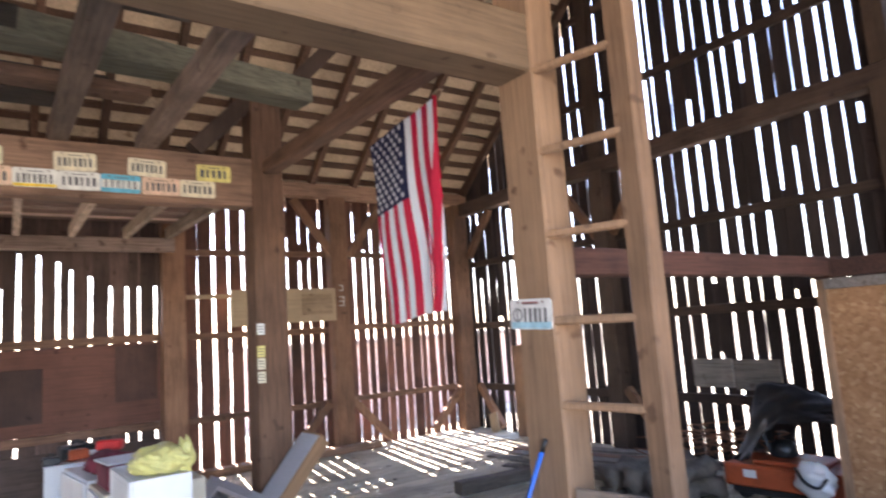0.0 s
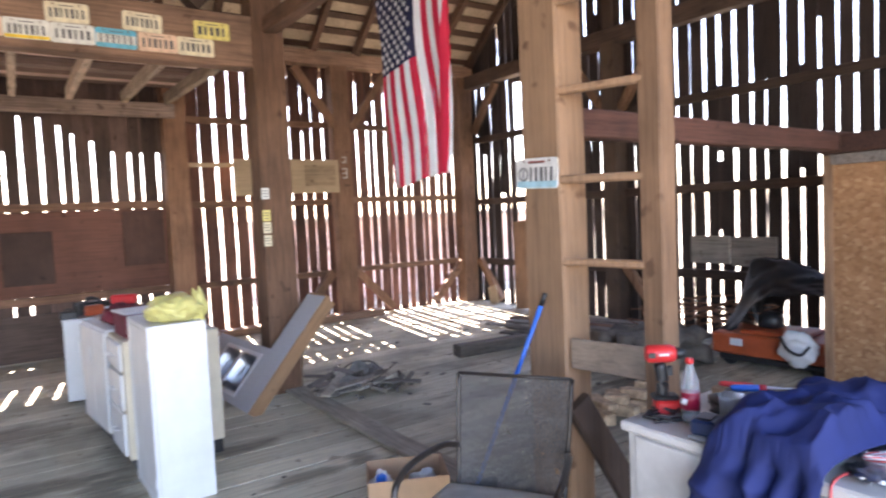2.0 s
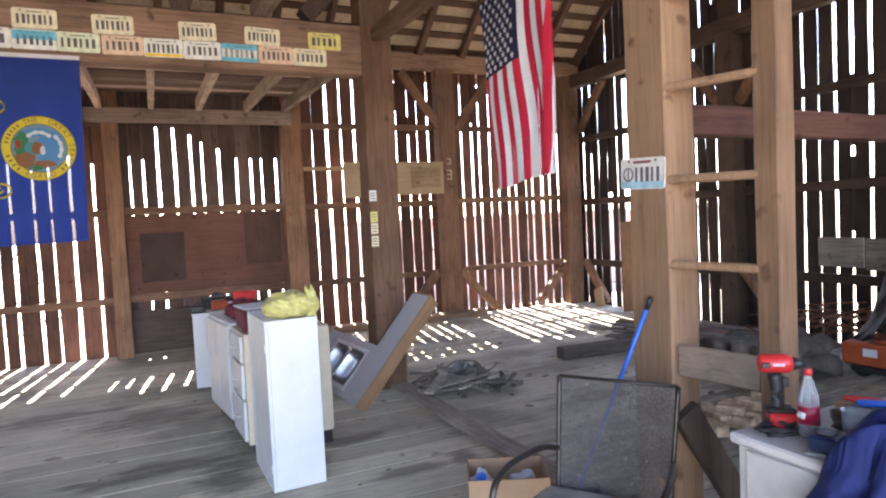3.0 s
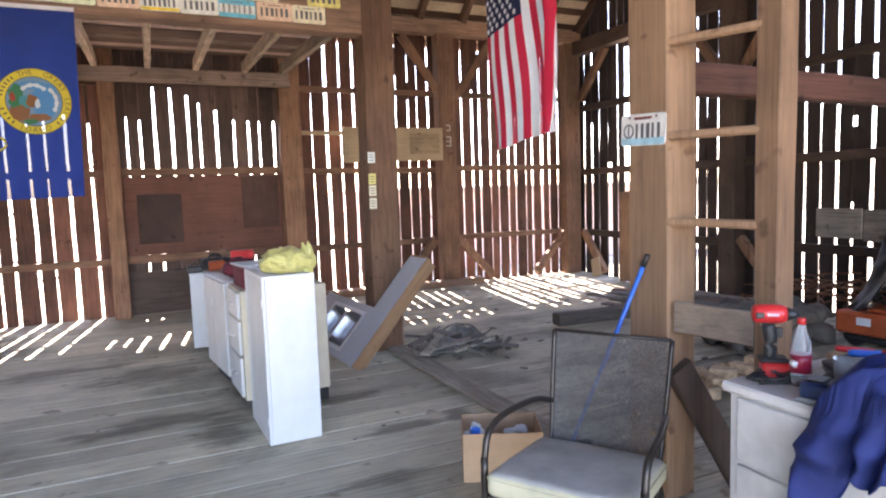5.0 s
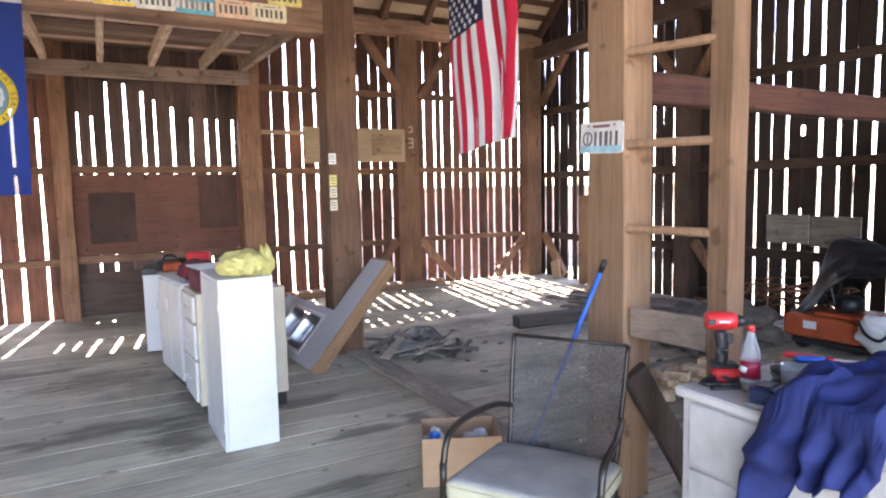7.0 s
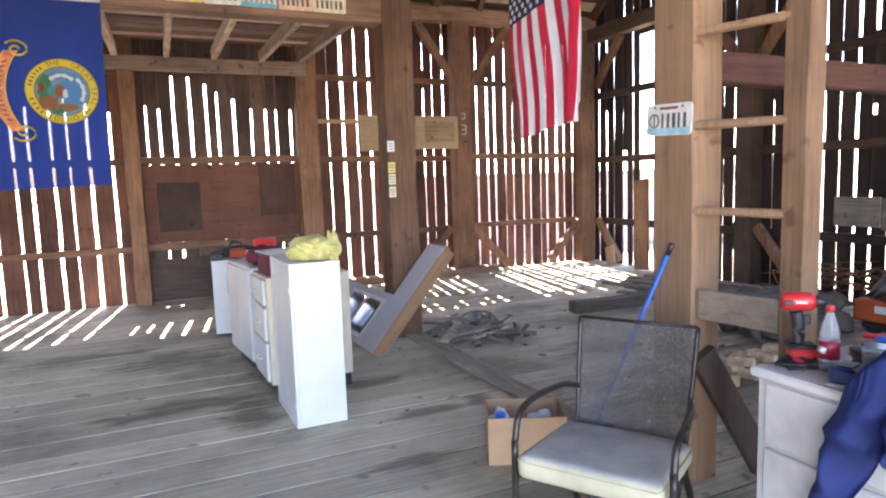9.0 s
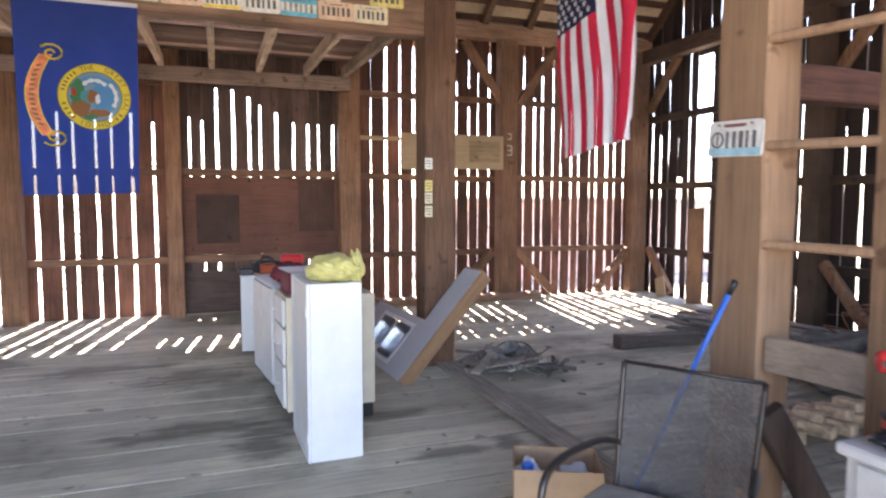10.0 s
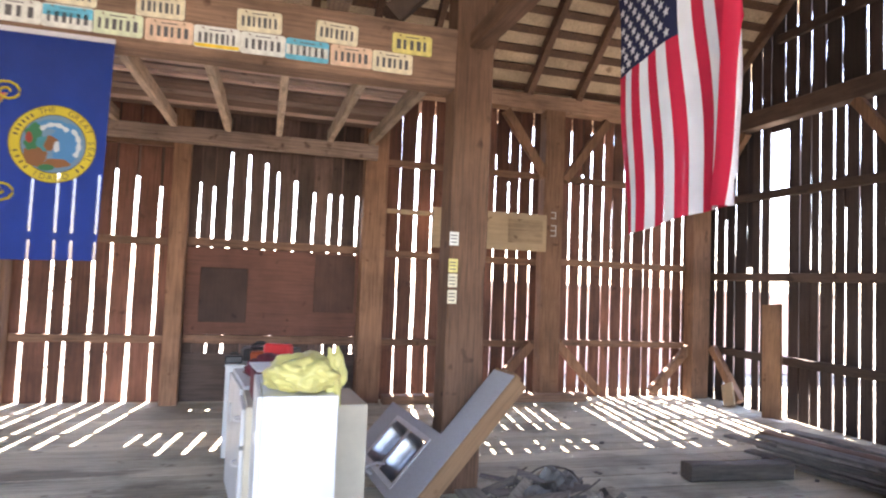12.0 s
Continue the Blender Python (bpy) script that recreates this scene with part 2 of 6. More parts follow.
TARP = paint("black_tarp", (0.009, 0.0095, 0.011), 0.42, mottle=0.3, scale=3, spec=0.35)
CHAIR_METAL = paint("bronze_tube", (0.055, 0.045, 0.038), 0.38, 0.6, mottle=0.25)
CUSHION = paint("grey_cushion", (0.47, 0.45, 0.4), 1.0, mottle=0.16, bump=0.4, fine=300, spec=0.0)
CUSHION_SIDE = paint("cream_cushion_side", (0.52, 0.475, 0.32), 0.95, mottle=0.12, bump=0.2)
CARD = paint("cardboard", (0.46, 0.29, 0.17), 0.85, mottle=0.08, scale=8)
RED = paint("red_plastic", (0.6, 0.03, 0.03), 0.4)
DARKRED = paint("maroon_cloth", (0.16, 0.02, 0.035), 0.8, mottle=0.3)
ORANGE = paint("orange_paint", (0.44, 0.085, 0.028), 0.5, mottle=0.2)
BLUE = paint("blue_plastic", (0.02, 0.13, 0.52), 0.35)
NAVY = paint("blue_jacket_cloth", (0.016, 0.026, 0.115), 0.8, mottle=0.15, bump=0.25, fine=200, spec=0.3)
YELLOW_BAG = paint("yellow_plastic_bag", (0.6, 0.55, 0.2), 0.4, mottle=0.12, scale=9)
FLAG_RED = banner_cloth("flag_red", (0.56, 0.025, 0.06), 0.35, 0.02)
FLAG_WHITE = banner_cloth("flag_white", (0.75, 0.75, 0.77), 0.35, 0.02)
FLAG_BLUE = banner_cloth("flag_navy", (0.022, 0.026, 0.065), 0.35, 0.02)
BANNER_BLUE = banner_cloth("banner_blue", (0.016, 0.042, 0.225), 0.3, 0.045)
GOLD = banner_cloth("banner_gold", (0.62, 0.47, 0.04), 0.3, 0.1)
SEAL = banner_cloth("seal_blue_green", (0.14, 0.23, 0.31), 0.3, 0.06)
SCROLL = paint("scroll_orange", (0.62, 0.17, 0.07), 0.7, mottle=0.3, scale=15)
RUBBLE = paint("grey_rubble", (0.165, 0.145, 0.12), 0.9, mottle=0.35, scale=9, bump=0.5)
_n, _l = RUBBLE.node_tree.nodes, RUBBLE.node_tree.links
_g, _m, _h = _n.new("ShaderNodeNewGeometry"), _n.new("ShaderNodeMapRange"), _n.new("ShaderNodeHueSaturation")
_m.inputs["To Min"].default_value, _m.inputs["To Max"].default_value = 0.35, 1.9
_b = _n["Principled BSDF"].inputs["Base Color"]
_l.new(_b.links[0].from_socket, _h.inputs["Color"])
_l.new(_g.outputs["Random Per Island"], _m.inputs["Value"])
_l.new(_m.outputs[0], _h.inputs["Value"])
_l.new(_h.outputs[0], _b)
STONE = paint("field_stone", (0.13, 0.11, 0.09), 0.9, mottle=0.3, scale=7, bump=0.5)
BLOCK = paint("split_wood_end", (0.52, 0.37, 0.23), 0.85, mottle=0.4, scale=14)
RUST = paint("rusty_wire", (0.2, 0.09, 0.05), 0.8, mottle=0.3)
PALEBLUE = paint("pale_blue_jamb", (0.5, 0.62, 0.74), 0.5, mottle=0.2)
GREEN = paint("green_plastic", (0.02, 0.2, 0.14), 0.4)
INK = paint("plate_ink", (0.1, 0.095, 0.1), 0.5)
WIRE_WHITE = paint("white_wire", (0.75, 0.7, 0.7), 0.5)
WIRE_RED = paint("red_wire", (0.7, 0.1, 0.1), 0.5)
DRYGRASS = paint("dry_grass_ground", (0.42, 0.37, 0.27), 0.95, mottle=0.4, scale=0.6)
BARNRED = paint("faded_barn_red", (0.54, 0.37, 0.32), 0.8, mottle=0.2, scale=2)
GREYPLASTIC = paint("grey_plastic", (0.3, 0.31, 0.32), 0.45)
COLA = paint("dark_cola", (0.05, 0.012, 0.01), 0.2)
LABELRED = paint("maroon_label", (0.28, 0.01, 0.03), 0.4)


def clear_plastic():
    m, n, l, b = material("clear_plastic", 0.12)
    b.inputs["Base Color"].default_value = (0.9, 0.93, 0.95, 1)
    b.inputs["Transmission Weight"].default_value = 0.85
    b.inputs["IOR"].default_value = 1.2
    return m


CLEAR = clear_plastic()


# ---- building helpers ----
def part(name, bm, mat, parent=None, label="", m=None):
    me = bpy.data.meshes.new(name)
    bm.normal_update()
    bm.to_mesh(me)
    bm.free()
    for x in (mat if isinstance(mat, (list, tuple)) else [mat]):
        me.materials.append(x)
    ob = new(name, me)
    if parent is not None:
        ob.parent = parent
    if m is not None:
        ob.matrix_basis = m
    if label:
        ob["label"] = label
    return ob


def thing(name, label, category, m=None, group="", kind=""):
    ob = new(name)
    ob.empty_display_size = 0.05
    if m is not None:
        ob.matrix_basis = m
    return tagged(ob, label, category, group, kind)


def box(bm, x0, y0, z0, x1, y1, z1, bevel=0.0, m=None):
    """A box between two corners, with its edges rounded, optionally posed."""
    ret = bmesh.ops.create_cube(bm, size=1.0)
    vs = ret["verts"]
    for v in vs:
        v.co = Vector(((x0 + x1) / 2 + v.co.x * (x1 - x0), (y0 + y1) / 2 + v.co.y * (y1 - y0), (z0 + z1) / 2 + v.co.z * (z1 - z0)))
    if bevel > 0:
        es = list({e for v in vs for e in v.link_edges})
        r = bmesh.ops.bevel(bm, geom=es, offset=bevel, segments=1, affect="EDGES")
        vs = list({v for f in r["faces"] for v in f.verts} | {v for v in vs if v.is_valid})
    if m is not None:
        bmesh.ops.transform(bm, matrix=m, verts=vs)
    return vs


def boxed(x0, y0, z0, x1, y1, z1, bevel=0.0, m=None):
    bm = bmesh.new()
    box(bm, x0, y0, z0, x1, y1, z1, bevel, m)
    return bm


def tube(bm, pts, r, sides=8):
    """A round bar along a line of points."""
    pts = [Vector(p) for p in pts]
    rings = []
    for i, p in enumerate(pts):
        d = (pts[min(i + 1, len(pts) - 1)] - pts[max(i - 1, 0)]).normalized()
        q = d.to_track_quat("Z", "Y")
        rad = r[i] if isinstance(r, (list, tuple)) else r
        rings.append([bm.verts.new(p + q @ Vector((math.cos(a) * rad, math.sin(a) * rad, 0))) for a in [2 * math.pi * k / sides for k in range(sides)]])
    for a, b in zip(rings, rings[1:]):
        for k in range(sides):
            bm.faces.new((a[k], a[(k + 1) % sides], b[(k + 1) % sides], b[k]))
    bm.faces.new(rings[0][::-1])
    bm.faces.new(rings[-1])
    for f in bm.faces:
        f.smooth = True
    return bm


def bend(points, n=8):
    """A smooth line through the corner points (Catmull-Rom)."""
    p = [Vector(q) for q in points]
    p = [p[0] * 2 - p[1]] + p + [p[-1] * 2 - p[-2]]
    out = []
    for a, b, c, d in zip(p, p[1:], p[2:], p[3:]):
        for i in range(n):
            t = i / n
            out.append(0.5 * (2 * b + (c - a) * t + (2 * a - 5 * b + 4 * c - d) * t * t + (3 * b - a - 3 * c + d) * t ** 3))
    return out + [p[-2]]


def lathe(bm, profile, sides=16, m=None):
    rings = [[bm.verts.new((r * math.cos(2 * math.pi * k / sides), r * math.sin(2 * math.pi * k / sides), z)) for k in range(sides)] for r, z in profile]
    for a, b in zip(rings, rings[1:]):
        for k in range(sides):
            bm.faces.new((a[k], a[(k + 1) % sides], b[(k + 1) % sides], b[k])).smooth = True
    bm.faces.new(rings[0][::-1])
    bm.faces.new(rings[-1])
    if m is not None:
        bmesh.ops.transform(bm, matrix=m, verts=[v for r in rings for v in r])
    return bm


def between(a, b, w, h, bevel=0.006, rough=0.0, seed=0):
    """A squared timber from a to b: w across, h deep, a little uneven if rough."""
    a, b = Vector(a), Vector(b)
    d = b - a
    bm = bmesh.new()
    n = max(2, int(d.length / 0.35)) if rough else 1
    rnd = random.Random(seed)
    q = d.to_track_quat("Z", "Y" if abs(d.normalized().z) > 0.95 else "X")
    if abs(d.normalized().z) <= 0.95:
        side = d.normalized().cross(Vector((0, 0, 1))).normalized()
        up = side.cross(d.normalized())
    else:
        side, up = Vector((1, 0, 0)), Vector((0, 1, 0))
    rings = []
    c = min(bevel, w / 4, h / 4)
    for i in range(n + 1):
        p = a + d * (i / n)
        j = [(rnd.uniform(-rough, rough), rnd.uniform(-rough, rough)) for _ in range(4)]
        ring = []
        for k, (sx, sy) in enumerate(((-1, -1), (1, -1), (1, 1), (-1, 1))):
            x, y = sx * w / 2 + j[k][0], sy * h / 2 + j[k][1]
            first, second = ((x, y - sy * c), (x - sx * c, y))
            if k % 2 == 0:
                first, second = first, second
            else:
                first, second = second, first
            for u, v in (first, second):
                ring.append(bm.verts.new(p + side * u + up * v))
        rings.append(ring)
    m = len(rings[0])
    for r1, r2 in zip(rings, rings[1:]):
        for k in range(m):
            bm.faces.new((r1[k], r1[(k + 1) % m], r2[(k + 1) % m], r2[k]))
    bm.faces.new(rings[0][::-1])
    bm.faces.new(rings[-1])
    bmesh.ops.recalc_face_normals(bm, faces=bm.faces)
    return bm


def timber(name, a, b, w, h, mat, label, category="timber", rough=0.006, seed=1, group="", kind="structure"):
    ob = part(name, between(a, b, w, h, 0.01, rough, seed), mat)
    return tagged(ob, label, category, group, kind)


UNIT = bpy.data.meshes.new("unit_board")
UNIT.from_pydata([(x, y, z) for x in (-0.5, 0.5) for y in (-0.5, 0.5) for z in (-0.5, 0.5)], [],
                 [(0, 1, 3, 2), (4, 6, 7, 5), (0, 4, 5, 1), (2, 3, 7, 6), (0, 2, 6, 4), (1, 5, 7, 3)])


def unit_mesh(name, mat):
    me = UNIT.copy()
    me.name = name
    me.materials.append(mat)
    return me


def piece(name, me, parent, x0, y0, z0, x1, y1, z1, rot=(0, 0, 0)):
    ob = new(name, me)
    ob.parent = parent
    ob.location = ((x0 + x1) / 2, (y0 + y1) / 2, (z0 + z1) / 2)
    ob.scale = (x1 - x0, y1 - y0, z1 - z0)
    ob.rotation_euler = rot
    return ob


# ---- the barn: plan ----
WEST, EAST, SOUTH, NORTH = -4.0, 8.2, -0.6, 11.0
RIDGE_Y, SLOPE, EAVE_Z = 5.2, 0.8, 4.05


def roof_z(y):
    return EAVE_Z + SLOPE * (10.9 - y if y > RIDGE_Y else y + 0.5)


# ---- ground outside ----
g = bmesh.new()
bmesh.ops.create_grid(g, x_segments=8, y_segments=8, size=600)
bmesh.ops.translate(g, verts=g.verts, vec=(0, 0, -0.9))
tagged(part("ground", g, DRYGRASS), "dry pale grass around the barn", "ground", kind="structure")

# a low faded-red outbuilding behind the barn, seen through the slits
shed = thing("outbuilding", "low faded red wooden outbuilding behind the barn", "shed", pose(13.0, 19.0, -0.9))
part("wall", boxed(-5.5, 0, 0, 6.5, 4, 2.37, 0.02), BARNRED, shed)
part("roof", boxed(-5.7, -0.2, 2.37, 6.7, 4.2, 2.52, 0.02), GREYWOOD, shed)

# ---- walls of vertical boards with gaps ----


def ragged_mesh(name, mat, seed, n=9):
    """A unit board whose long edges wander a little."""
    r = random.Random(seed)
    vs, fs = [], []
    for k in range(n + 1):
        z = -0.5 + k / n
        w0, w1 = 0.5 + r.uniform(-0.045, 0.02), 0.5 + r.uniform(-0.045, 0.02)
        vs += [(-w0, -w0, z), (w1, -w0, z), (w1, w1, z), (-w0, w1, z)]
    for k in range(n):
        for q in range(4):
            fs.append((4 * k + q, 4 * k + (q + 1) % 4, 4 * k + 4 + (q + 1) % 4, 4 * k + 4 + q))
    fs += [(3, 2, 1, 0), (4 * n, 4 * n + 1, 4 * n + 2, 4 * n + 3)]
    me = bpy.data.meshes.new(name)
    me.from_pydata(vs, [], fs)
    me.materials.append(mat)
    return me


SIDE_MESH = unit_mesh("siding_board", SIDING_HAZED)
SIDE_RAGGED = [ragged_mesh("siding_board", SIDING, k) for k in range(6)]
HAZED_RAGGED = [ragged_mesh("siding_board", SIDING_HAZED, k + 20) for k in range(6)]
SHADED_RAGGED = [ragged_mesh("siding_board", SIDING_SHADED, k + 10) for k in range(6)]
SHADED_MESH = unit_mesh("siding_board", SIDING_SHADED)
rnd = random.Random(7)


def span_boards(parent, along, a, b, gaps, at, top, bottom=-0.35, brown=None):
    """Boards that fill a..b but for the gaps (centre, width); along 0: x, 1: y."""
    edges = [a]
    for c, w in sorted(gaps):
        edges += [c - w / 2, c + w / 2]
    edges.append(b)
    for s, e in zip(edges[0::2], edges[1::2]):
        n = max(1, round((e - s) / 0.24))
        for i in range(n):
            p, q = s + (e - s) * i / n, s + (e - s) * (i + 1) / n - (0.003 if i < n - 1 else 0)
            if q - p < 0.01:
                continue
            off = rnd.uniform(0, 0.012)
            mid = (p + q) / 2
            lean = rnd.uniform(-0.0022, 0.0022)
            z1 = top(mid) + rnd.uniform(-0.02, 0.02) if callable(top) else top
            if along == 0:
                piece("board", rnd.choice(brown or SIDE_RAGGED), parent, p, at + off, bottom, q, at + off + 0.022, z1, (0, lean, 0))
            else:
                piece("board", rnd.choice(SHADED_RAGGED), parent, at + off, p, bottom, at + off + 0.022, q, z1, (lean, 0, 0))


def random_gaps(a, b, step=0.2, w=(0.008, 0.04)):
    out, p = [], a + step * 0.6
    while p < b - 0.05:
        out.append((p, rnd.uniform(*w)))
        p += step * rnd.uniform(0.7, 1.3)
    return out


wall_n = thing("wall_north", "gappy vertical brown barn boards with daylight between them", "wall", kind="structure")
left_gaps = [(-0.77, 0.055), (-0.51, 0.05), (-0.34, 0.05), (-0.09, 0.05), (0.09, 0.035), (0.32, 0.055), (0.58, 0.045)]
mid_gaps = [(3.478, 0.014), (3.703, 0.062), (3.92, 0.027), (4.13, 0.05), (4.3, 0.02), (4.46, 0.02), (4.64, 0.02), (4.813, 0.018), (5.014, 0.028), (5.169, 0.018), (5.356, 0.038), (5.516, 0.024)]
east_gaps = [(5.956, 0.034), (6.147, 0.05), (6.286, 0.042), (6.482, 0.03), (6.636, 0.028), (6.826, 0.042), (6.973, 0.04), (7.179, 0.026), (7.307, 0.044), (7.507, 0.07),
             (7.662, 0.042), (7.843, 0.03), (7.97, 0.03)]
span_boards(wall_n, 0, WEST, 0.76, random_gaps(WEST, -0.95, 0.24, (0.02, 0.05)) + [(x, w * 0.62) for x, w in left_gaps], NORTH, 4.12)
span_boards(wall_n, 0, 3.1, EAST + 0.04, [(x, w * 0.68) for x, w in mid_gaps + east_gaps], NORTH, 4.12)
# the old doorway between the posts: slits end unevenly under the lapped boards above
slits = [(1.02, 2.63, 0.04), (1.18, 2.59, 0.05), (1.36, 3.03, 0.06), (1.57, 3.02, 0.065), (1.78, 2.93, 0.05), (1.92, 2.83, 0.035), (2.14, 2.74, 0.06),
         (2.37, 2.61, 0.045), (2.57, 2.6, 0.05), (2.72, 2.6, 0.045), (2.92, 2.6, 0.045)]
span_boards(wall_n, 0, 0.76, 3.1, [(x, w * 0.47) for x, z, w in slits], NORTH, 4.12, 0.5, HAZED_RAGGED)
for x, z, w in slits:
    piece("board", SIDE_MESH, wall_n, x - 0.09, NORTH + 0.036, z, x + 0.09, NORTH + 0.056, 4.1)
for x, w in left_gaps + [(-1.25, 0.1), (-1.5, 0.1)]:
    piece("board", SIDE_MESH, wall_n, x - 0.1, NORTH + 0.036, 2.62 + rnd.uniform(-0.08, 0.1), x + 0.1, NORTH + 0.056, 4.1)
for k, (x, z, w) in enumerate(slits):
    if k in (0, 3, 4, 7):
        piece("board", SIDE_MESH, wall_n, x - 0.08, NORTH + 0.036, 0.5, x + 0.08, NORTH + 0.056, 1.2)
# patches that break the daylight here and there
for i in range(16):
    x, z = rnd.uniform(4.5, 8.0), rnd.uniform(1.95, 3.8)
    if i % 5 != 0:
        piece("board", SIDE_MESH, wall_n, x - 0.07, NORTH + 0.04, z, x + 0.07, NORTH + 0.058, z + rnd.uniform(0.25, 1.6))

vine = thing("dry_vine", "dry twigs of a climbing vine outside the boards", "vine")
for k in range(16):
    x, z = (rnd.uniform(-0.9, 0.7), rnd.uniform(0.15, 2.0)) if k < 11 else (rnd.uniform(3.3, 5.4), rnd.uniform(0.2, 1.2))
    q = [Vector((x + 0.09 * j + rnd.uniform(-0.03, 0.03), NORTH + 0.1 + rnd.uniform(-0.02, 0.03), z + rnd.uniform(-0.05, 0.09) * j)) for j in range(-2, 3)]
    part("twig", tube(bmesh.new(), bend(q, 3), rnd.uniform(0.006, 0.013), 5), SIDING_SHADED, vine)

wall_e = thing("wall_east", "tall gable wall of gappy vertical boards, backlit shade in their colour", "wall", kind="structure")
e_gaps = [(10.723, 0.026), (10.519, 0.06), (10.322, 0.026), (10.05, 0.11), (9.86, 0.02), (9.55, 0.32), (9.21, 0.02), (9.05, 0.015), (8.92, 0.035), (8.72, 0.028), (8.57, 0.02),
          (8.39, 0.03), (8.207, 0.034), (8.038, 0.018), (7.856, 0.026), (7.68, 0.026), (7.265, 0.015), (7.05, 0.035), (6.816, 0.036), (6.605, 0.034), (6.415, 0.016), (6.22, 0.05),
          (6.035, 0.048), (5.838, 0.05), (5.637, 0.036), (5.476, 0.014), (5.282, 0.05), (5.09, 0.032), (4.91, 0.034), (4.735, 0.014), (4.566, 0.042), (4.383, 0.016), (4.236, 0.032), (3.719, 0.014), (3.553, 0.026)]
gable_gaps = [(8.3, 0.03), (8.1, 0.025), (7.9, 0.03), (7.68, 0.02), (7.45, 0.03), (7.24, 0.025), (7.05, 0.03), (6.87, 0.025), (6.693, 0.055), (6.576, 0.026), (6.326, 0.018), (6.09, 0.05), (5.927, 0.018),
              (5.73, 0.04), (5.57, 0.042), (5.38, 0.046), (5.21, 0.048), (5.0, 0.05), (4.83, 0.016), (4.693, 0.036), (4.51, 0.042), (4.395, 0.034), (4.197, 0.034), (4.059, 0.036), (3.921, 0.018),
              (3.78, 0.036), (3.6, 0.036), (3.4, 0.036), (3.2, 0.03), (2.98, 0.03)]
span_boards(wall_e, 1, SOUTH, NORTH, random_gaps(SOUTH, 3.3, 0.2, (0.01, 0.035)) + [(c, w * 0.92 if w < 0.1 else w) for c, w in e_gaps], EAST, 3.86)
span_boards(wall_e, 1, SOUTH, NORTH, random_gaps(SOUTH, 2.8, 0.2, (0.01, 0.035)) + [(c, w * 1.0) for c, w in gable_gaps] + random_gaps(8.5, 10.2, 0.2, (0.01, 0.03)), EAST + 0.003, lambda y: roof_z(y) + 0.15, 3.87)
# the slot left by a missing board is open only above the leaning plank and below the tie
piece("board", SHADED_MESH, wall_e, EAST + 0.04, 9.97, 1.9, EAST + 0.06, 10.13, 3.8)
piece("board", SHADED_MESH, wall_e, EAST + 0.036, 9.38, 3.7, EAST + 0.058, 9.77, 3.84)
for i in range(38):
    y, z = rnd.uniform(3.2, 10.8), rnd.uniform(0.2, 5.5)
    if z < roof_z(y) - 0.6 and not 9.3 < y < 10.1:
        piece("board", SHADED_MESH, wall_e, EAST + 0.04, y - 0.08, z, EAST + 0.058, y + 0.08, min(z + rnd.uniform(0.3, 1.6), roof_z(y)))

wall_w = thing("wall_west", "plain vertical barn boards", "wall", kind="structure")
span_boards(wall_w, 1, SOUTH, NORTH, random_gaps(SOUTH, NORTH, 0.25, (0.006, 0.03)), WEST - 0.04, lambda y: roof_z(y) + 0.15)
wall_s = thing("wall_south", "plain vertical barn boards round the open wagon doorway", "wall", kind="structure")
span_boards(wall_s, 0, WEST, -3.4, random_gaps(WEST, -3.4, 0.25, (0.006, 0.03)), SOUTH - 0.04, 4.12)
span_boards(wall_s, 0, 4.2, EAST, random_gaps(4.2, EAST, 0.25, (0.006, 0.03)), SOUTH - 0.04, 4.12)

# girts nailed across the boards
girts = thing("girts", "horizontal brown timbers that carry the wall boards", "timber", kind="structure")
for z in (0.75, 1.87, 3.05):
    for a, b in ((-3.9, 0.725), (3.265, 5.428), (5.718, 7.835)):
        part("girt", between((a, NORTH - 0.035, z + rnd.uniform(-0.02, 0.02)), (b, NORTH - 0.035, z + rnd.uniform(-0.02, 0.02)), 0.06, 0.09, 0.008, 0.004, 3), SIDING_X, girts)
for z in (0.745, 1.9):
    part("girt", between((0.92, NORTH - 0.035, z), (2.965, NORTH - 0.035, z), 0.06, 0.1, 0.008, 0.004, 5), SIDING_X, girts)
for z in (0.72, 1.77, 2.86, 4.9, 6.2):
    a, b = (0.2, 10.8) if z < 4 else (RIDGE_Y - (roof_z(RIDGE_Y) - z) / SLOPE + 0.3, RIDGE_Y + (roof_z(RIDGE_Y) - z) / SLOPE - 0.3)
    part("girt", between((EAST - 0.035, a, z), (EAST - 0.035, b, z), 0.06, 0.11, 0.008, 0.004, 6), GIRT_SHADED_Y, girts)

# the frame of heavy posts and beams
timber("tie_beam", (EAST - 0.12, SOUTH, 3.87), (EAST - 0.12, 10.9, 3.87), 0.2, 0.22, GIRT_SHADED_Y, "heavy tie beam along the gable wall, shade in its colour", seed=11)
timber("eave_plate", (WEST, 10.86, 4.06), (EAST - 0.02, 10.86, 4.06), 0.2, 0.22, BEAM_X, "hewn plate beam along the eave", seed=12)
timber("eave_plate", (WEST, SOUTH + 0.12, 4.06), (EAST - 0.02, SOUTH + 0.12, 4.06), 0.2, 0.22, BEAM_X, "hewn plate beam along the eave", seed=13)
for x, w in ((-1.0, 0.24), (0.82, 0.19), (3.115, 0.3), (5.573, 0.29), (7.985, 0.3)):
    timber("wall_post", (x, 10.84, -0.02), (x, 10.84, 3.96), w, 0.2, POST, "old brown post against the board wall", "post", seed=int(x * 7) + 20)
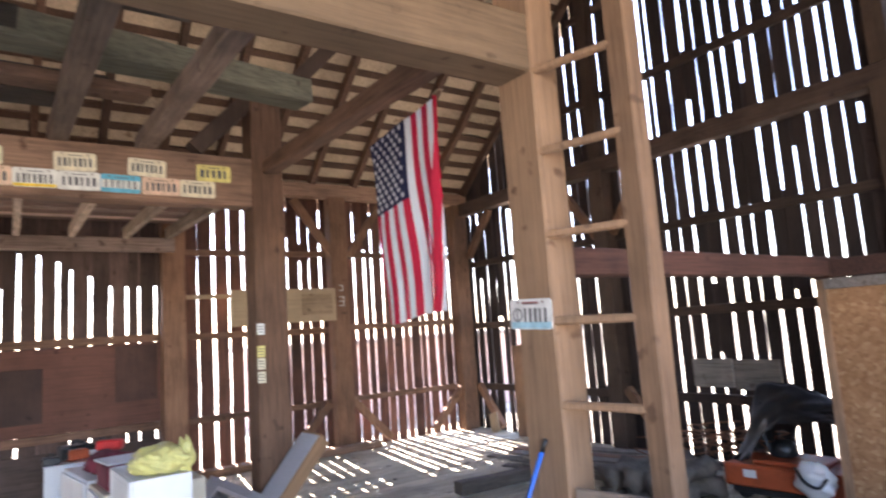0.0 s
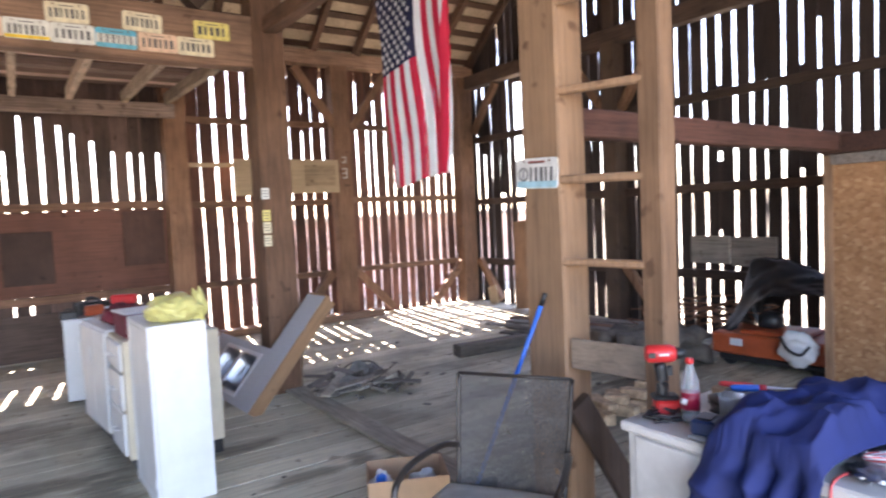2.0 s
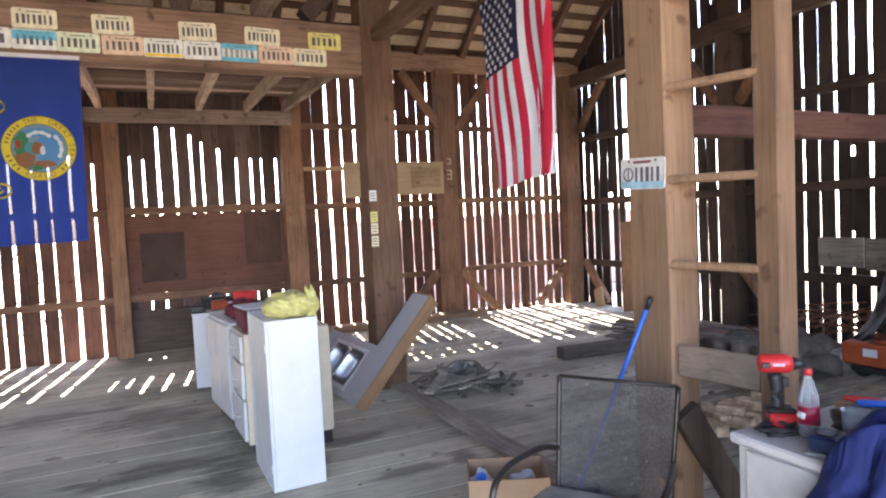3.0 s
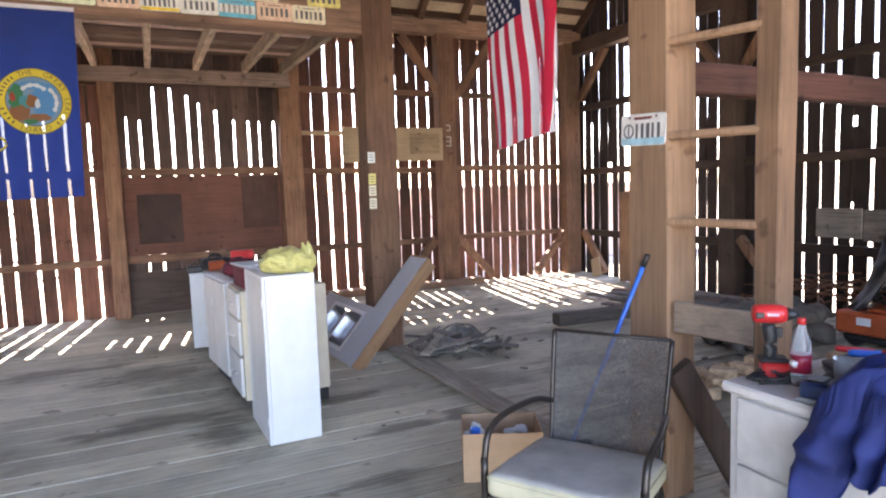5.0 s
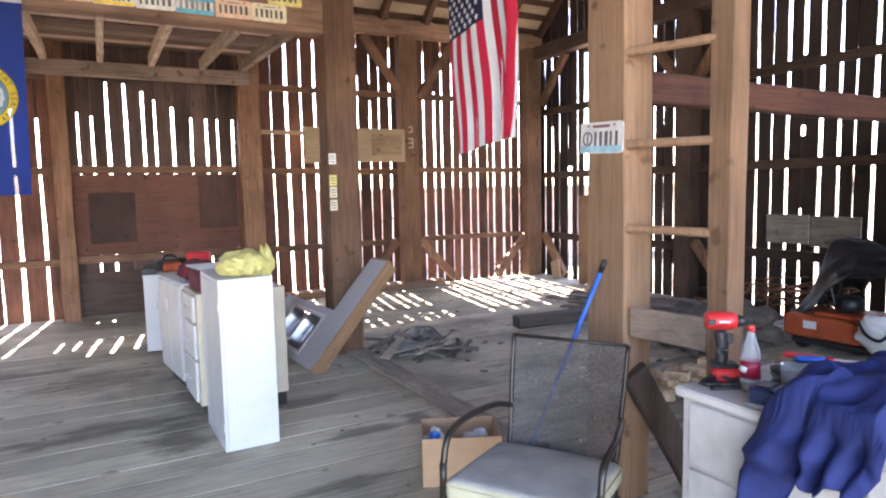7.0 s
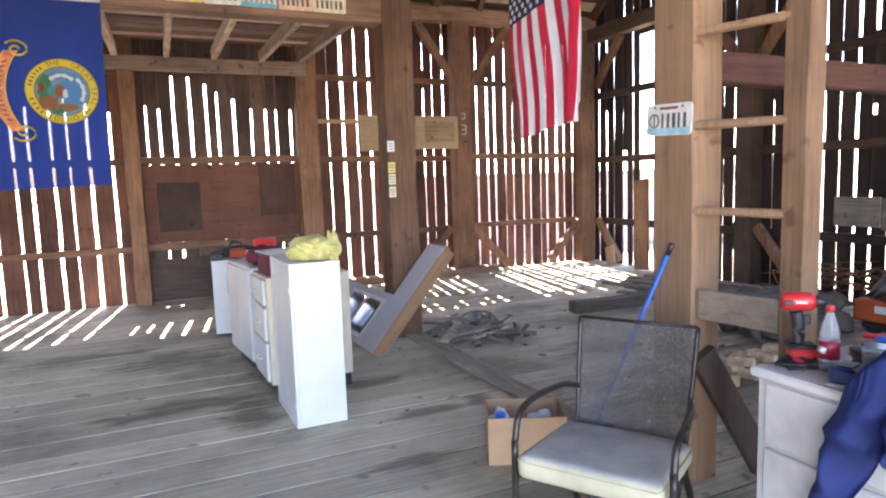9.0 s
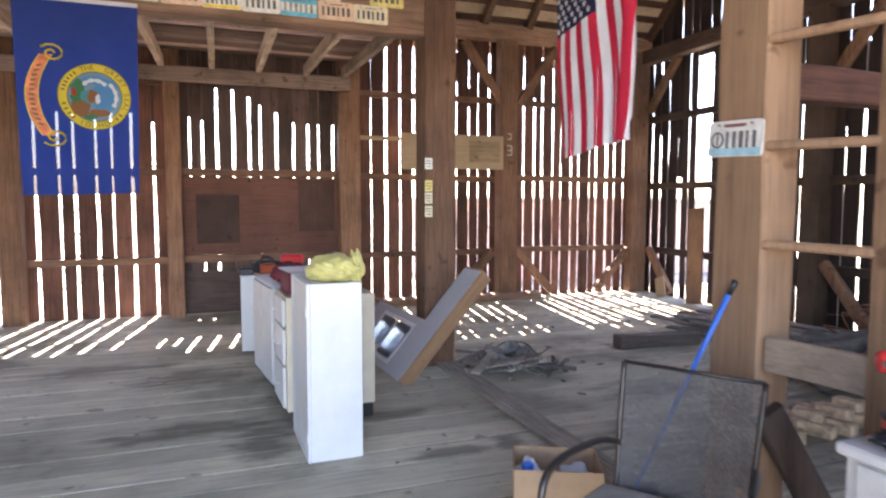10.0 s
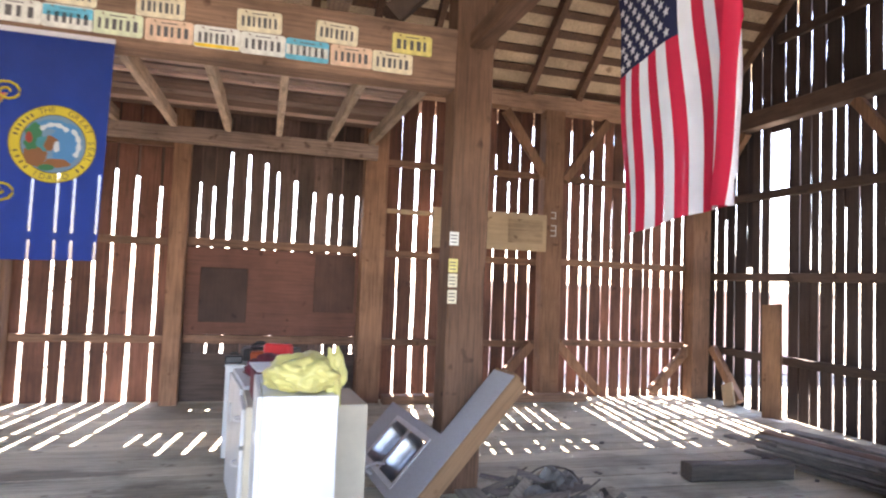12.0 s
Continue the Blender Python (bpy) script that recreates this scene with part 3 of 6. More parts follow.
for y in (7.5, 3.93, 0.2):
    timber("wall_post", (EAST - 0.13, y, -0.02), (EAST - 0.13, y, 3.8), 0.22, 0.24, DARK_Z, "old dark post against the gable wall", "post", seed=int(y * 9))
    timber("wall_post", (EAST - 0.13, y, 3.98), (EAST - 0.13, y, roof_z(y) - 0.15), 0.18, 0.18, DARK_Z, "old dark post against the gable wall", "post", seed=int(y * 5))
timber("barn_post", (3.245, 7.48, -0.02), (3.245, 7.48, 4.15), 0.29, 0.27, POST, "thick old brown post in the middle of the barn", "post", 0.008, 31)
timber("barn_post", (-3.0, 7.48, -0.02), (-3.0, 7.48, 3.0), 0.27, 0.27, POST, "thick old brown post", "post", 0.008, 32)
timber("barn_post", (-3.0, 4.0, -0.02), (-3.0, 4.0, 3.0), 0.27, 0.27, POST_NEW, "thick sawn post", "post", 0.004, 33)
timber("barn_post", (3.47, 3.99, -0.02), (3.47, 3.99, 6.4), 0.18, 0.27, POST_NEW, "thick pale sawn timber post with ladder rungs let in", "post", 0.004, 34)
timber("cross_beam", (-3.9, 3.99, 3.16), (3.38, 3.99, 3.16), 0.24, 0.3, BEAM_NEW_X, "big pale sawn beam over the wagon bay", "beam", 0.004, 35)
timber("plate_beam", (-3.9, 7.46, 3.22), (3.1, 7.46, 3.22), 0.2, 0.46, BEAM_X, "deep brown beam hung with old number plates", "beam", 0.006, 36)
timber("tie_beam", (3.27, 4.13, 3.3), (3.27, 7.34, 3.38), 0.14, 0.13, BEAM_Y, "brown tie beam between two posts with a flag on it", "beam", 0.006, 37)
timber("red_beam", (3.64, 4.1, 2.062), (EAST - 0.02, 4.16, 2.04), 0.12, 0.155, RED_BEAM, "reddish brown beam over the lower bay", "beam", 0.005, 38)
timber("sill_timber", (3.36, 4.14, 0.016), (3.305, 7.33, 0.016), 0.2, 0.036, SILL_Y, "worn grey sill plank across the floor", "timber", 0.005, 39)
timber("sill_timber", (3.3, 10.72, 0.05), (6.1, 10.72, 0.05), 0.2, 0.1, BEAM_X, "brown sill timber along the wall", "timber", 0.006, 40)
# wind braces in the wall frame
for i, (a, b) in enumerate([((5.35, 10.86, 0.75), (4.75, 10.86, 0.08)), ((5.75, 10.86, 0.75), (6.4, 10.86, 0.08)), ((7.9, 10.86, 0.75), (7.25, 10.86, 0.08)),
                            ((5.5, 10.8, 3.0), (4.85, 10.8, 3.9)), ((5.75, 10.8, 3.0), (6.4, 10.8, 3.9)), ((3.35, 7.45, 4.05), (4.4, 7.45, 5.2)), ((2.6, 7.45, 3.5), (3.12, 7.45, 4.05)),
                            ((8.08, 10.6, 0.75), (8.08, 10.05, 0.08)), ((8.08, 10.65, 3.0), (8.08, 10.0, 3.75)), ((8.06, 7.36, 0.8), (8.06, 6.75, 0.08)),
                            ((8.06, 7.64, 2.9), (8.06, 8.3, 3.75)), ((8.06, 7.36, 2.9), (8.06, 6.7, 3.75)), ((3.27, 7.3, 2.6), (3.27, 6.7, 3.28))][:12]):
    timber("brace", a, b, 0.17 if i in (5, 6) else 0.1, 0.15 if i in (5, 6) else 0.12, DARK_Z if i in (5, 6) else POST, "short diagonal brace in the timber frame", "brace", 0.004, 50 + i, "wind braces")

# roof: rafters, laths and the pale underside of the shingles
roof = thing("roof", "barn roof of dark rafters, laths and pale shingle undersides", "roof", kind="structure")
for sgn, y0 in ((1, 11.35), (-1, -0.95)):
    bm = bmesh.new()
    run = abs(y0 - RIDGE_Y)
    z0 = roof_z(10.9) - SLOPE * 0.45
    zr = z0 + SLOPE * run
    vs = [bm.verts.new(c) for c in ((WEST - 0.3, y0, z0 + 0.17), (EAST + 0.3, y0, z0 + 0.17), (EAST + 0.3, RIDGE_Y, zr + 0.17), (WEST - 0.3, RIDGE_Y, zr + 0.17),
                                    (WEST - 0.3, y0, z0 + 0.21), (EAST + 0.3, y0, z0 + 0.21), (EAST + 0.3, RIDGE_Y, zr + 0.21), (WEST - 0.3, RIDGE_Y, zr + 0.21))]
    for f in ((0, 1, 2, 3), (7, 6, 5, 4), (0, 4, 5, 1), (1, 5, 6, 2), (2, 6, 7, 3), (3, 7, 4, 0)):
        bm.faces.new([vs[k] for k in f])
    bmesh.ops.recalc_face_normals(bm, faces=bm.faces)
    part("shingles", bm, SHINGLE, roof)
    laths = bmesh.new()
    k = 0
    d = 0.1
    while d < run:
        y, z = y0 - sgn * d, z0 + SLOPE * d
        tilt = math.degrees(math.atan(SLOPE)) * (-sgn)
        box(laths, WEST, -0.05, -0.015, EAST, 0.05, 0.015, 0.0, pose(0, y + rnd.uniform(-0.02, 0.02), z + 0.152, tilt, 0, rnd.uniform(-0.15, 0.15)))
        d += 0.215
    part("laths", laths, RAFTER, roof)
    x = WEST + 0.3
    while x < EAST + 0.1:
        ln = part("rafter", between((x, y0, z0 + 0.07), (x + rnd.uniform(-0.03, 0.03), RIDGE_Y, zr + 0.07), 0.09, 0.14, 0.01, 0.006, int(x * 31)), RAFTER, roof)
        x += 0.74

# hayloft over the back of the wagon bay
loft = thing("loft", "hayloft of pale joists and old boards over the back bay", "loft", kind="structure")
part("header", between((-3.9, 10.68, 3.12), (3.1, 10.68, 3.12), 0.12, 0.18, 0.01, 0.005, 61), HEADER, loft)
for x in (-2.9, -2.3, -1.7, -1.1, -0.5, 0.1, 0.7, 1.3, 1.87, 2.48, 2.985):
    part("joist", between((x, 7.58, 3.16), (x + 0.02, 10.62, 3.26), 0.07, 0.14, 0.006, 0.004, int(x * 11) + 70), JOIST, loft)
LOFT_MESH = [unit_mesh("loft_board", LOFT), unit_mesh("loft_board", LOFT), unit_mesh("loft_board", wood("dark_loft_boards", (0.2, 0.125, 0.1), 0, vary=0.4))]
y = 7.62
while y < 10.6:
    w = rnd.uniform(0.18, 0.3)
    for a, b in ((-3.9, -0.4), (-0.38, 3.08)):
        piece("board", rnd.choice(LOFT_MESH), loft, a, y, 3.33 + (y - 7.6) * 0.03, b, y + w - rnd.choice((0.012, 0.03, 0.07, 0.1) if y < 9.3 else (0.006, 0.02, 0.05)), 3.355 + (y - 7.6) * 0.03, (0.03, 0, rnd.uniform(-0.004, 0.004)))
    y += w
# loose joists and poles over the front of the bay
for i, x in enumerate((-2.4, -1.3, -0.3, 0.7, 1.55, 2.2)):
    timber("loose_joist", (x, 7.5, 3.52), (x + 0.04, 3.9, 3.4), 0.15, 0.14, POLE_Y, "brown pole laid across two beams overhead", "joist", 0.006, 80 + i, "overhead poles")
timber("stored_pole", (-3.2, 5.35, 3.68), (3.22, 6.36, 3.74), 0.27, 0.19, MOSSY, "greenish grey pole stored on the overhead joists", "pole", 0.012, 90)
timber("stored_pole", (-3.4, 6.3, 3.64), (2.1, 6.75, 3.68), 0.26, 0.07, BROWNWOOD, "plank stored on the overhead joists", "plank", 0.008, 91)
for k, (y0, y1, w, z) in enumerate(((5.7, 5.85, 0.34, 3.655), (6.95, 7.05, 0.3, 3.645), (6.6, 6.72, 0.24, 3.69), (5.15, 5.2, 0.3, 3.63))):
    timber("stored_plank", (-3.3, y0, z), (1.25 + 0.28 * k, y1, z + 0.03), w, 0.045, DARK_X, "dark plank stored on the overhead joists", "plank", 0.006, 94 + k, "stored planks")
timber("stored_pole", (-3.4, 4.8, 3.57), (1.9, 5.05, 3.6), 0.26, 0.06, BROWNWOOD, "plank stored on the overhead joists", "plank", 0.008, 92)

# ---- the back doorway panel ----
panel = thing("door_panel", "wide dark brown board panel closing the old back doorway", "panel", kind="structure")
part("sheet", boxed(0.915, NORTH - 0.06, 0.8, 2.965, NORTH - 0.02, 1.84, 0.005), PANEL, panel)
part("patch", boxed(1.08, NORTH - 0.085, 0.95, 1.62, NORTH - 0.062, 1.6, 0.004), wood("dark_patch", (0.1, 0.055, 0.043), 2, contrast=0.2), panel)
part("patch", boxed(2.42, NORTH - 0.085, 1.1, 2.92, NORTH - 0.062, 1.82, 0.004), wood("mid_patch", (0.135, 0.065, 0.046), 2, contrast=0.2), panel)
part("kick_board", boxed(0.74, NORTH - 0.03, -0.1, 3.1, NORTH - 0.004, 0.575, 0.005), wood("kick_wood", (0.085, 0.056, 0.045), 0), panel)

# ---- tan boards hung between the middle posts ----
tb = thing("wall_board", "pale tan plywood board fixed across the slats", "board", pose(0, 0, 0))
part("board", boxed(4.18, 10.7, 2.0, 5.46, 10.74, 2.5, 0.006), TANWOOD, tb)
part("stain_patch", boxed(4.9, 10.694, 2.1, 5.4, 10.698, 2.42, 0.002), wood("stained_tan_plywood", (0.29, 0.205, 0.125), 0, contrast=0.3, stain=0.4), tb, "darker water-stained patch")
rail = thing("wall_shelf_rail", "thin pale rail across the slats", "rail", pose(0, 0, 0))
part("rail", boxed(3.2, 10.9, 2.4, 4.16, 10.93, 2.46, 0.004), TANWOOD, rail)
part("board", boxed(3.86, 10.7, 1.98, 4.14, 10.74, 2.5, 0.006), TANWOOD, rail)

mark = thing("chalk_mark", "white painted mark on the wall post", "mark", pose(5.57, 10.737, 2.22))
for q in ((-0.03, 0.0, 0.05, 0.012), (-0.03, 0.07, 0.05, 0.082), (-0.03, 0.14, 0.05, 0.152), (0.038, 0.012, 0.05, 0.14), (-0.03, 0.24, 0.04, 0.252), (-0.03, 0.32, 0.04, 0.332), (0.028, 0.252, 0.04, 0.32)):
    part("stroke", boxed(q[0], -0.002, q[1], q[2], 0.003, q[3]), WHITE_DESK, mark)

# ---- strand-board room in the corner ----
room = thing("osb_partition", "bare orange strand board partition with a door opening", "partition", kind="structure")
part("sheet", boxed(6.8, 3.56, 0.0, 6.82, 4.2, 1.86, 0.003), OSB, room)
part("sheet", boxed(6.82, 4.18, 0.0, EAST - 0.25, 4.2, 1.94, 0.003), OSB, room)
part("sheet", boxed(6.8, 0.6, 1.82, 6.82, 3.46, 1.95, 0.003), OSB, room)
part("grey_strip", boxed(6.78, 3.5, 1.86, 6.82, 4.18, 1.945, 0.004), GREYWOOD, room)
part("top_rail", boxed(6.74, 0.2, 1.95, 6.88, 4.24, 2.1, 0.008), RED_BEAM, room)
part("corner_stud", boxed(6.78, 4.16, 0.0, 6.86, 4.23, 1.94, 0.005), wood("stud", (0.320, 0.186, 0.108), 2), room)
part("stud", boxed(6.77, 3.465, 0.0, 6.86, 3.555, 1.94, 0.005), POST, room)
part("jamb", boxed(6.74, 3.4, 0.0, 6.87, 3.46, 1.62, 0.006), PALEBLUE, room)
part("jamb_head", boxed(6.75, 0.7, 1.78, 6.85, 3.355, 1.82, 0.004), WHITE, room)
part("back_sheet", boxed(7.9, 0.3, 0.0, 7.92, 4.1, 1.94, 0.003), PANEL, room)

# ---- flag on the tie beam ----
def draped(u, v, w, h, amp, seed):
    """Offset of hanging cloth from its plane; deeper folds towards the free end."""
    a = amp * (0.25 + 0.75 * v)
    return a * (math.sin(u * 9.0 + seed + v * 1.3) + 0.5 * math.sin(u * 19.0 + 2.1 * seed)) + 0.35 * a * math.sin(v * 7 + u * 4)


def banner_mesh(w, h, nu, nv, amp, seed, top_drop=0.0, taper=0.0, foot=0.0):
    bm = bmesh.new()
    grid = []
    for j in range(nv + 1):
        row = []
        for i in range(nu + 1):
            u, v = i / nu, j / nv
            x = w * (u - 0.5) * (1 - taper * v) + w * 0.5
            z = -h * v - foot * v * (1 - u) + top_drop * (1 - u) * (1 - v)
            row.append(bm.verts.new((x, draped(u, v, w, h, amp, seed), z)))
        grid.append(row)
    faces = {}
    for j in range(nv):
        for i in range(nu):
            f = bm.faces.new((grid[j][i], grid[j + 1][i], grid[j + 1][i + 1], grid[j][i + 1]))
            f.smooth = True
            faces[(i, j)] = f
    return bm, faces


FW, FH = 0.92, 1.33


def flag_point(u, v, lift=0.0):
    """The hanging flag leans down its length and its free edge turns over to the front."""
    x = FW * u * (1 - 0.03 * v) + 0.13 * FW * v + 0.012 * math.sin(v * 9 + u * 3)
    z = -FH * v - 0.08 * (1 - u) * (1 - v) - 0.07 * v * (1 - u) - 0.012 * math.sin(u * 8) * v
    y = draped(u, v, FW, FH, 0.024, 1.0)
    edge = FW * 0.985
    if x > edge:
        over = x - edge
        y -= 0.012 + min(0.03, 0.6 * over)
        x = edge - 0.9 * over
    return Vector((x, y - lift, z))


flag = thing("american_flag", "red, white and blue national flag hung upright from a beam", "flag", Matrix.Translation((3.42, 5.66, 3.2)) @ pose(0, 0, 0, 0, 0, -90))
bm = bmesh.new()
NU, NV = 52, 44
grid = [[bm.verts.new(flag_point(i / NU, j / NV)) for i in range(NU + 1)] for j in range(NV + 1)]
for j in range(NV):
    for i in range(NU):
        f = bm.faces.new((grid[j][i], grid[j + 1][i], grid[j + 1][i + 1], grid[j][i + 1]))
        f.smooth = True
        f.material_index = 2 if (i < 28 and j < 18) else (0 if (i // 4) % 2 == 0 else 1)
part("cloth", bm, [FLAG_RED, FLAG_WHITE, FLAG_BLUE], flag)
for r in range(11):
    for c in range(6 if r % 2 == 0 else 5):
        p = flag_point(0.035 + (c + (0 if r % 2 == 0 else 0.5)) * 0.088, 0.022 + r * 0.036, 0.004)
        st = bmesh.new()
        st.faces.new([st.verts.new(p + Vector(((0.025 if k % 2 == 0 else 0.012) * math.sin(math.pi * k / 5), 0, (0.025 if k % 2 == 0 else 0.012) * math.cos(math.pi * k / 5)))) for k in range(10)])
        part("star", st, FLAG_WHITE, flag)
part("hanging_cord", tube(bmesh.new(), bend([flag_point(1.0, 0.0), flag_point(1.0, 0.0) + Vector((-0.02, 0.06, 0.05)), flag_point(1.0, 0.0) + Vector((-0.05, 0.12, 0.07))], 4), 0.006, 6), TANWOOD, flag)

# ---- blue banner on the plate beam ----
ban = thing("state_banner", "deep blue banner with a gold ringed seal and orange scroll", "flag", pose(-0.04, 7.325, 3.0))
bm, faces = banner_mesh(0.83, 1.42, 30, 34, 0.02, 2.4, 0.0, 0.07, 0.02)
hole = [f for f in bm.faces if all((v.co.x - 0.52) ** 2 + (v.co.z + 0.7) ** 2 < 0.235 ** 2 for v in f.verts)]
bmesh.ops.delete(bm, geom=hole, context="FACES")
part("cloth", bm, BANNER_BLUE, ban)
part("hem", boxed(0.0, -0.012, -0.02, 0.83, -0.006, 0.012), FLAG_WHITE, ban, "white header band")


def on_banner(x, z, lift):
    return Vector((x, draped(x / 0.83, -z / 1.42, 0.83, 1.42, 0.02, 2.4) - lift, z))


def ring_mesh(cx, cz, r0, r1, lift, seg=40):
    bm = bmesh.new()
    a = [bm.verts.new(on_banner(cx + r0 * math.cos(2 * math.pi * k / seg), cz + r0 * math.sin(2 * math.pi * k / seg), lift)) for k in range(seg)]
    b = [bm.verts.new(on_banner(cx + r1 * math.cos(2 * math.pi * k / seg), cz + r1 * math.sin(2 * math.pi * k / seg), lift)) for k in range(seg)]
    for k in range(seg):
        bm.faces.new((a[k], a[(k + 1) % seg], b[(k + 1) % seg], b[k]))
    return bm


INK_GOLD = paint("dark_gold_ink", (0.12, 0.085, 0.02), 0.7)


def blob(cx, cz, rx, rz, seed, lift, seg=22):
    """A ragged printed spot on the seal."""
    pts = []
    for k in range(seg):
        a = 2 * math.pi * k / seg
        q = 1 + 0.35 * noise.noise(Vector((math.cos(a) * 1.6, math.sin(a) * 1.6, seed)))
        pts.append((rx * q * math.cos(a), rz * q * math.sin(a)))
    bm = bmesh.new()
    rings = [[bm.verts.new(on_banner(0.52 + cx + x * f, -0.7 + cz + z * f, lift)) for x, z in pts] for f in (0.05, 0.4, 0.7, 1.0)]
    for p, q in zip(rings, rings[1:]):
        for k in range(seg):
            bm.faces.new((p[k], p[(k + 1) % seg], q[(k + 1) % seg], q[k]))
    bm.faces.new(rings[0][::-1])
    return bm


def letter(ch, size, m, mat, parent):
    """One character of the built-in font as a flat mesh, facing -y."""
    cu = bpy.data.curves.new("letter", "FONT")
    cu.body, cu.size, cu.align_x, cu.align_y = ch, size, "CENTER", "CENTER"
    src = bpy.data.objects.new("letter", cu)
    me = bpy.data.meshes.new_from_object(src)
    bpy.data.objects.remove(src)
    me.materials.append(mat)
    ob = new("letter", me)
    ob.parent = parent
    ob.matrix_basis = m
    return ob


part("seal_ring", ring_mesh(0.52, -0.7, 0.185, 0.245, 0.005), GOLD, ban, "gold ring")
disc = bmesh.new()
rings = [[disc.verts.new(on_banner(0.52 + r * math.cos(2 * math.pi * k / 40), -0.7 + r * math.sin(2 * math.pi * k / 40), 0.006)) for k in range(40)] for r in (0.003, 0.04, 0.08, 0.12, 0.155, 0.184)]
for p, q in zip(rings, rings[1:]):
    for k in range(40):
        disc.faces.new((p[k], p[(k + 1) % 40], q[(k + 1) % 40], q[k]))
part("seal", disc, SEAL, ban, "blue and green seal")
part("ring_line", ring_mesh(0.52, -0.7, 0.181, 0.187, 0.009), INK_GOLD, ban)
part("ring_line", ring_mesh(0.52, -0.7, 0.241, 0.247, 0.009), INK_GOLD, ban)
hues = {"green": (0.06, 0.22, 0.1), "brown": (0.32, 0.14, 0.06), "sky": (0.1, 0.28, 0.5), "white": (0.72, 0.72, 0.7), "teal": (0.08, 0.3, 0.32), "red": (0.42, 0.08, 0.05)}
dyes = {k: banner_cloth("seal_" + k, scaled(v, 0.75), 0.3, 0.06) for k, v in hues.items()}
for i, (dye, cx, cz, rx, rz) in enumerate((("green", -0.11, 0.06, 0.05, 0.06), ("brown", -0.1, -0.08, 0.07, 0.06), ("sky", 0.07, 0.01, 0.1, 0.12), ("green", -0.13, -0.01, 0.035, 0.04), ("teal", -0.05, 0.0, 0.045, 0.05),
                                              ("brown", -0.015, 0.005, 0.04, 0.05), ("red", -0.14, 0.03, 0.02, 0.03), ("brown", 0.02, -0.12, 0.08, 0.025), ("sky", 0.0, 0.12, 0.09, 0.03), ("green", -0.03, -0.15, 0.05, 0.02))):
    part("seal_spot", blob(cx, cz, rx, rz, i * 3.1, 0.009 + 0.0006 * i), dyes[dye], ban)
for cx, cz, r, a0, a1 in ((0.0, 0.02, 0.1, 40, 140), (0.02, 0.0, 0.125, -35, 50)):
    arc = bmesh.new()
    prev = None
    for k in range(13):
        a = radians(a0 + (a1 - a0) * k / 12)
        w = 0.012 + 0.004 * math.sin(k * 1.9)
        cur = [arc.verts.new(on_banner(0.52 + cx + (r + d) * math.cos(a), -0.7 + cz + (r + d) * math.sin(a), 0.0165)) for d in (-w, w)]
        if prev:
            arc.faces.new((prev[0], prev[1], cur[1], cur[0]))
        prev = cur
    part("seal_ribbon", arc, dyes["white"], ban, "white ribbon")
part("seal_crest", blob(0.02, -0.02, 0.018, 0.035, 40.0, 0.0165), dyes["white"], ban)


def ring_text(text, start, step, inward):
    """Letters round the gold ring: tops outwards, or inwards along the foot."""
    for k, ch in enumerate(text):
        if ch == " ":
            continue
        a = radians(start + step * k)
        p = on_banner(0.52 + 0.214 * math.cos(a), -0.7 + 0.214 * math.sin(a), 0.0095)
        turn = math.degrees(a) - 90 if not inward else math.degrees(a) + 90
        letter(ch, 0.052, Matrix.Translation(p) @ Matrix.Rotation(radians(-turn), 4, "Y") @ Matrix.Rotation(radians(90), 4, "X"), INK_GOLD, ban)


ring_text("THE", 112, -9, False)
ring_text("GREAT SEAL", 66, -10, False)
ring_text("IDAHO", 243, 12, True)
BAR_MESH = unit_mesh("letter_bar", INK_GOLD)
for deg in (128, 136, 144, 152, 160, 168, 196, 206, 216, 226, 312, 322):
    a = radians(deg)
    p = on_banner(0.52 + 0.214 * math.cos(a), -0.7 + 0.214 * math.sin(a), 0.0095)
    piece("letter_bar", BAR_MESH, ban, p.x - 0.006, p.y - 0.001, p.z - 0.013, p.x + 0.006, p.y + 0.001, p.z + 0.013, (0, -a + math.pi / 2, 0))


def scroll_strip(inner, outer, lift):
    bm = bmesh.new()
    prev = None
    for k in range(25):
        t = k / 24
        z = -0.41 - 0.59 * t
        cx = 0.125 + 0.1 * (2 * t - 1) ** 2 - 0.015
        cur = [bm.verts.new(on_banner(cx + d, z, lift)) for d in (inner, outer)]
        if prev:
            bm.faces.new((prev[0], prev[1], cur[1], cur[0]))
        prev = cur
    return bm


part("scroll", scroll_strip(-0.036, 0.04, 0.006), SCROLL, ban, "orange scroll")
part("scroll_edge", scroll_strip(-0.044, -0.036, 0.008), GOLD, ban, "gold edge")
part("scroll_edge", scroll_strip(0.04, 0.048, 0.008), GOLD, ban, "gold edge")
for k in range(13):
    t = 0.14 + 0.72 * k / 12
    p = on_banner(0.112 + 0.1 * (2 * t - 1) ** 2, -0.41 - 0.59 * t, 0.0095)
    piece("letter_bar", BAR_MESH, ban, p.x - 0.018, p.y - 0.001, p.z - 0.008, p.x + 0.018, p.y + 0.001, p.z + 0.008, (0, 0.5 * (2 * t - 1), 0))
for cz, sg in ((-0.4, 1), (-1.01, -1)):
    curl = bmesh.new()
    tube(curl, [on_banner(0.25 + (0.015 + 0.0045 * k) * math.cos(k * 0.55), cz + sg * (0.015 + 0.0045 * k) * math.sin(k * 0.55) * 0.8, 0.008) for k in range(17)], 0.008, 6)
    part("curl", curl, GOLD, ban, "gold curl")

# ---- old number plates ----
plate_paints = {}
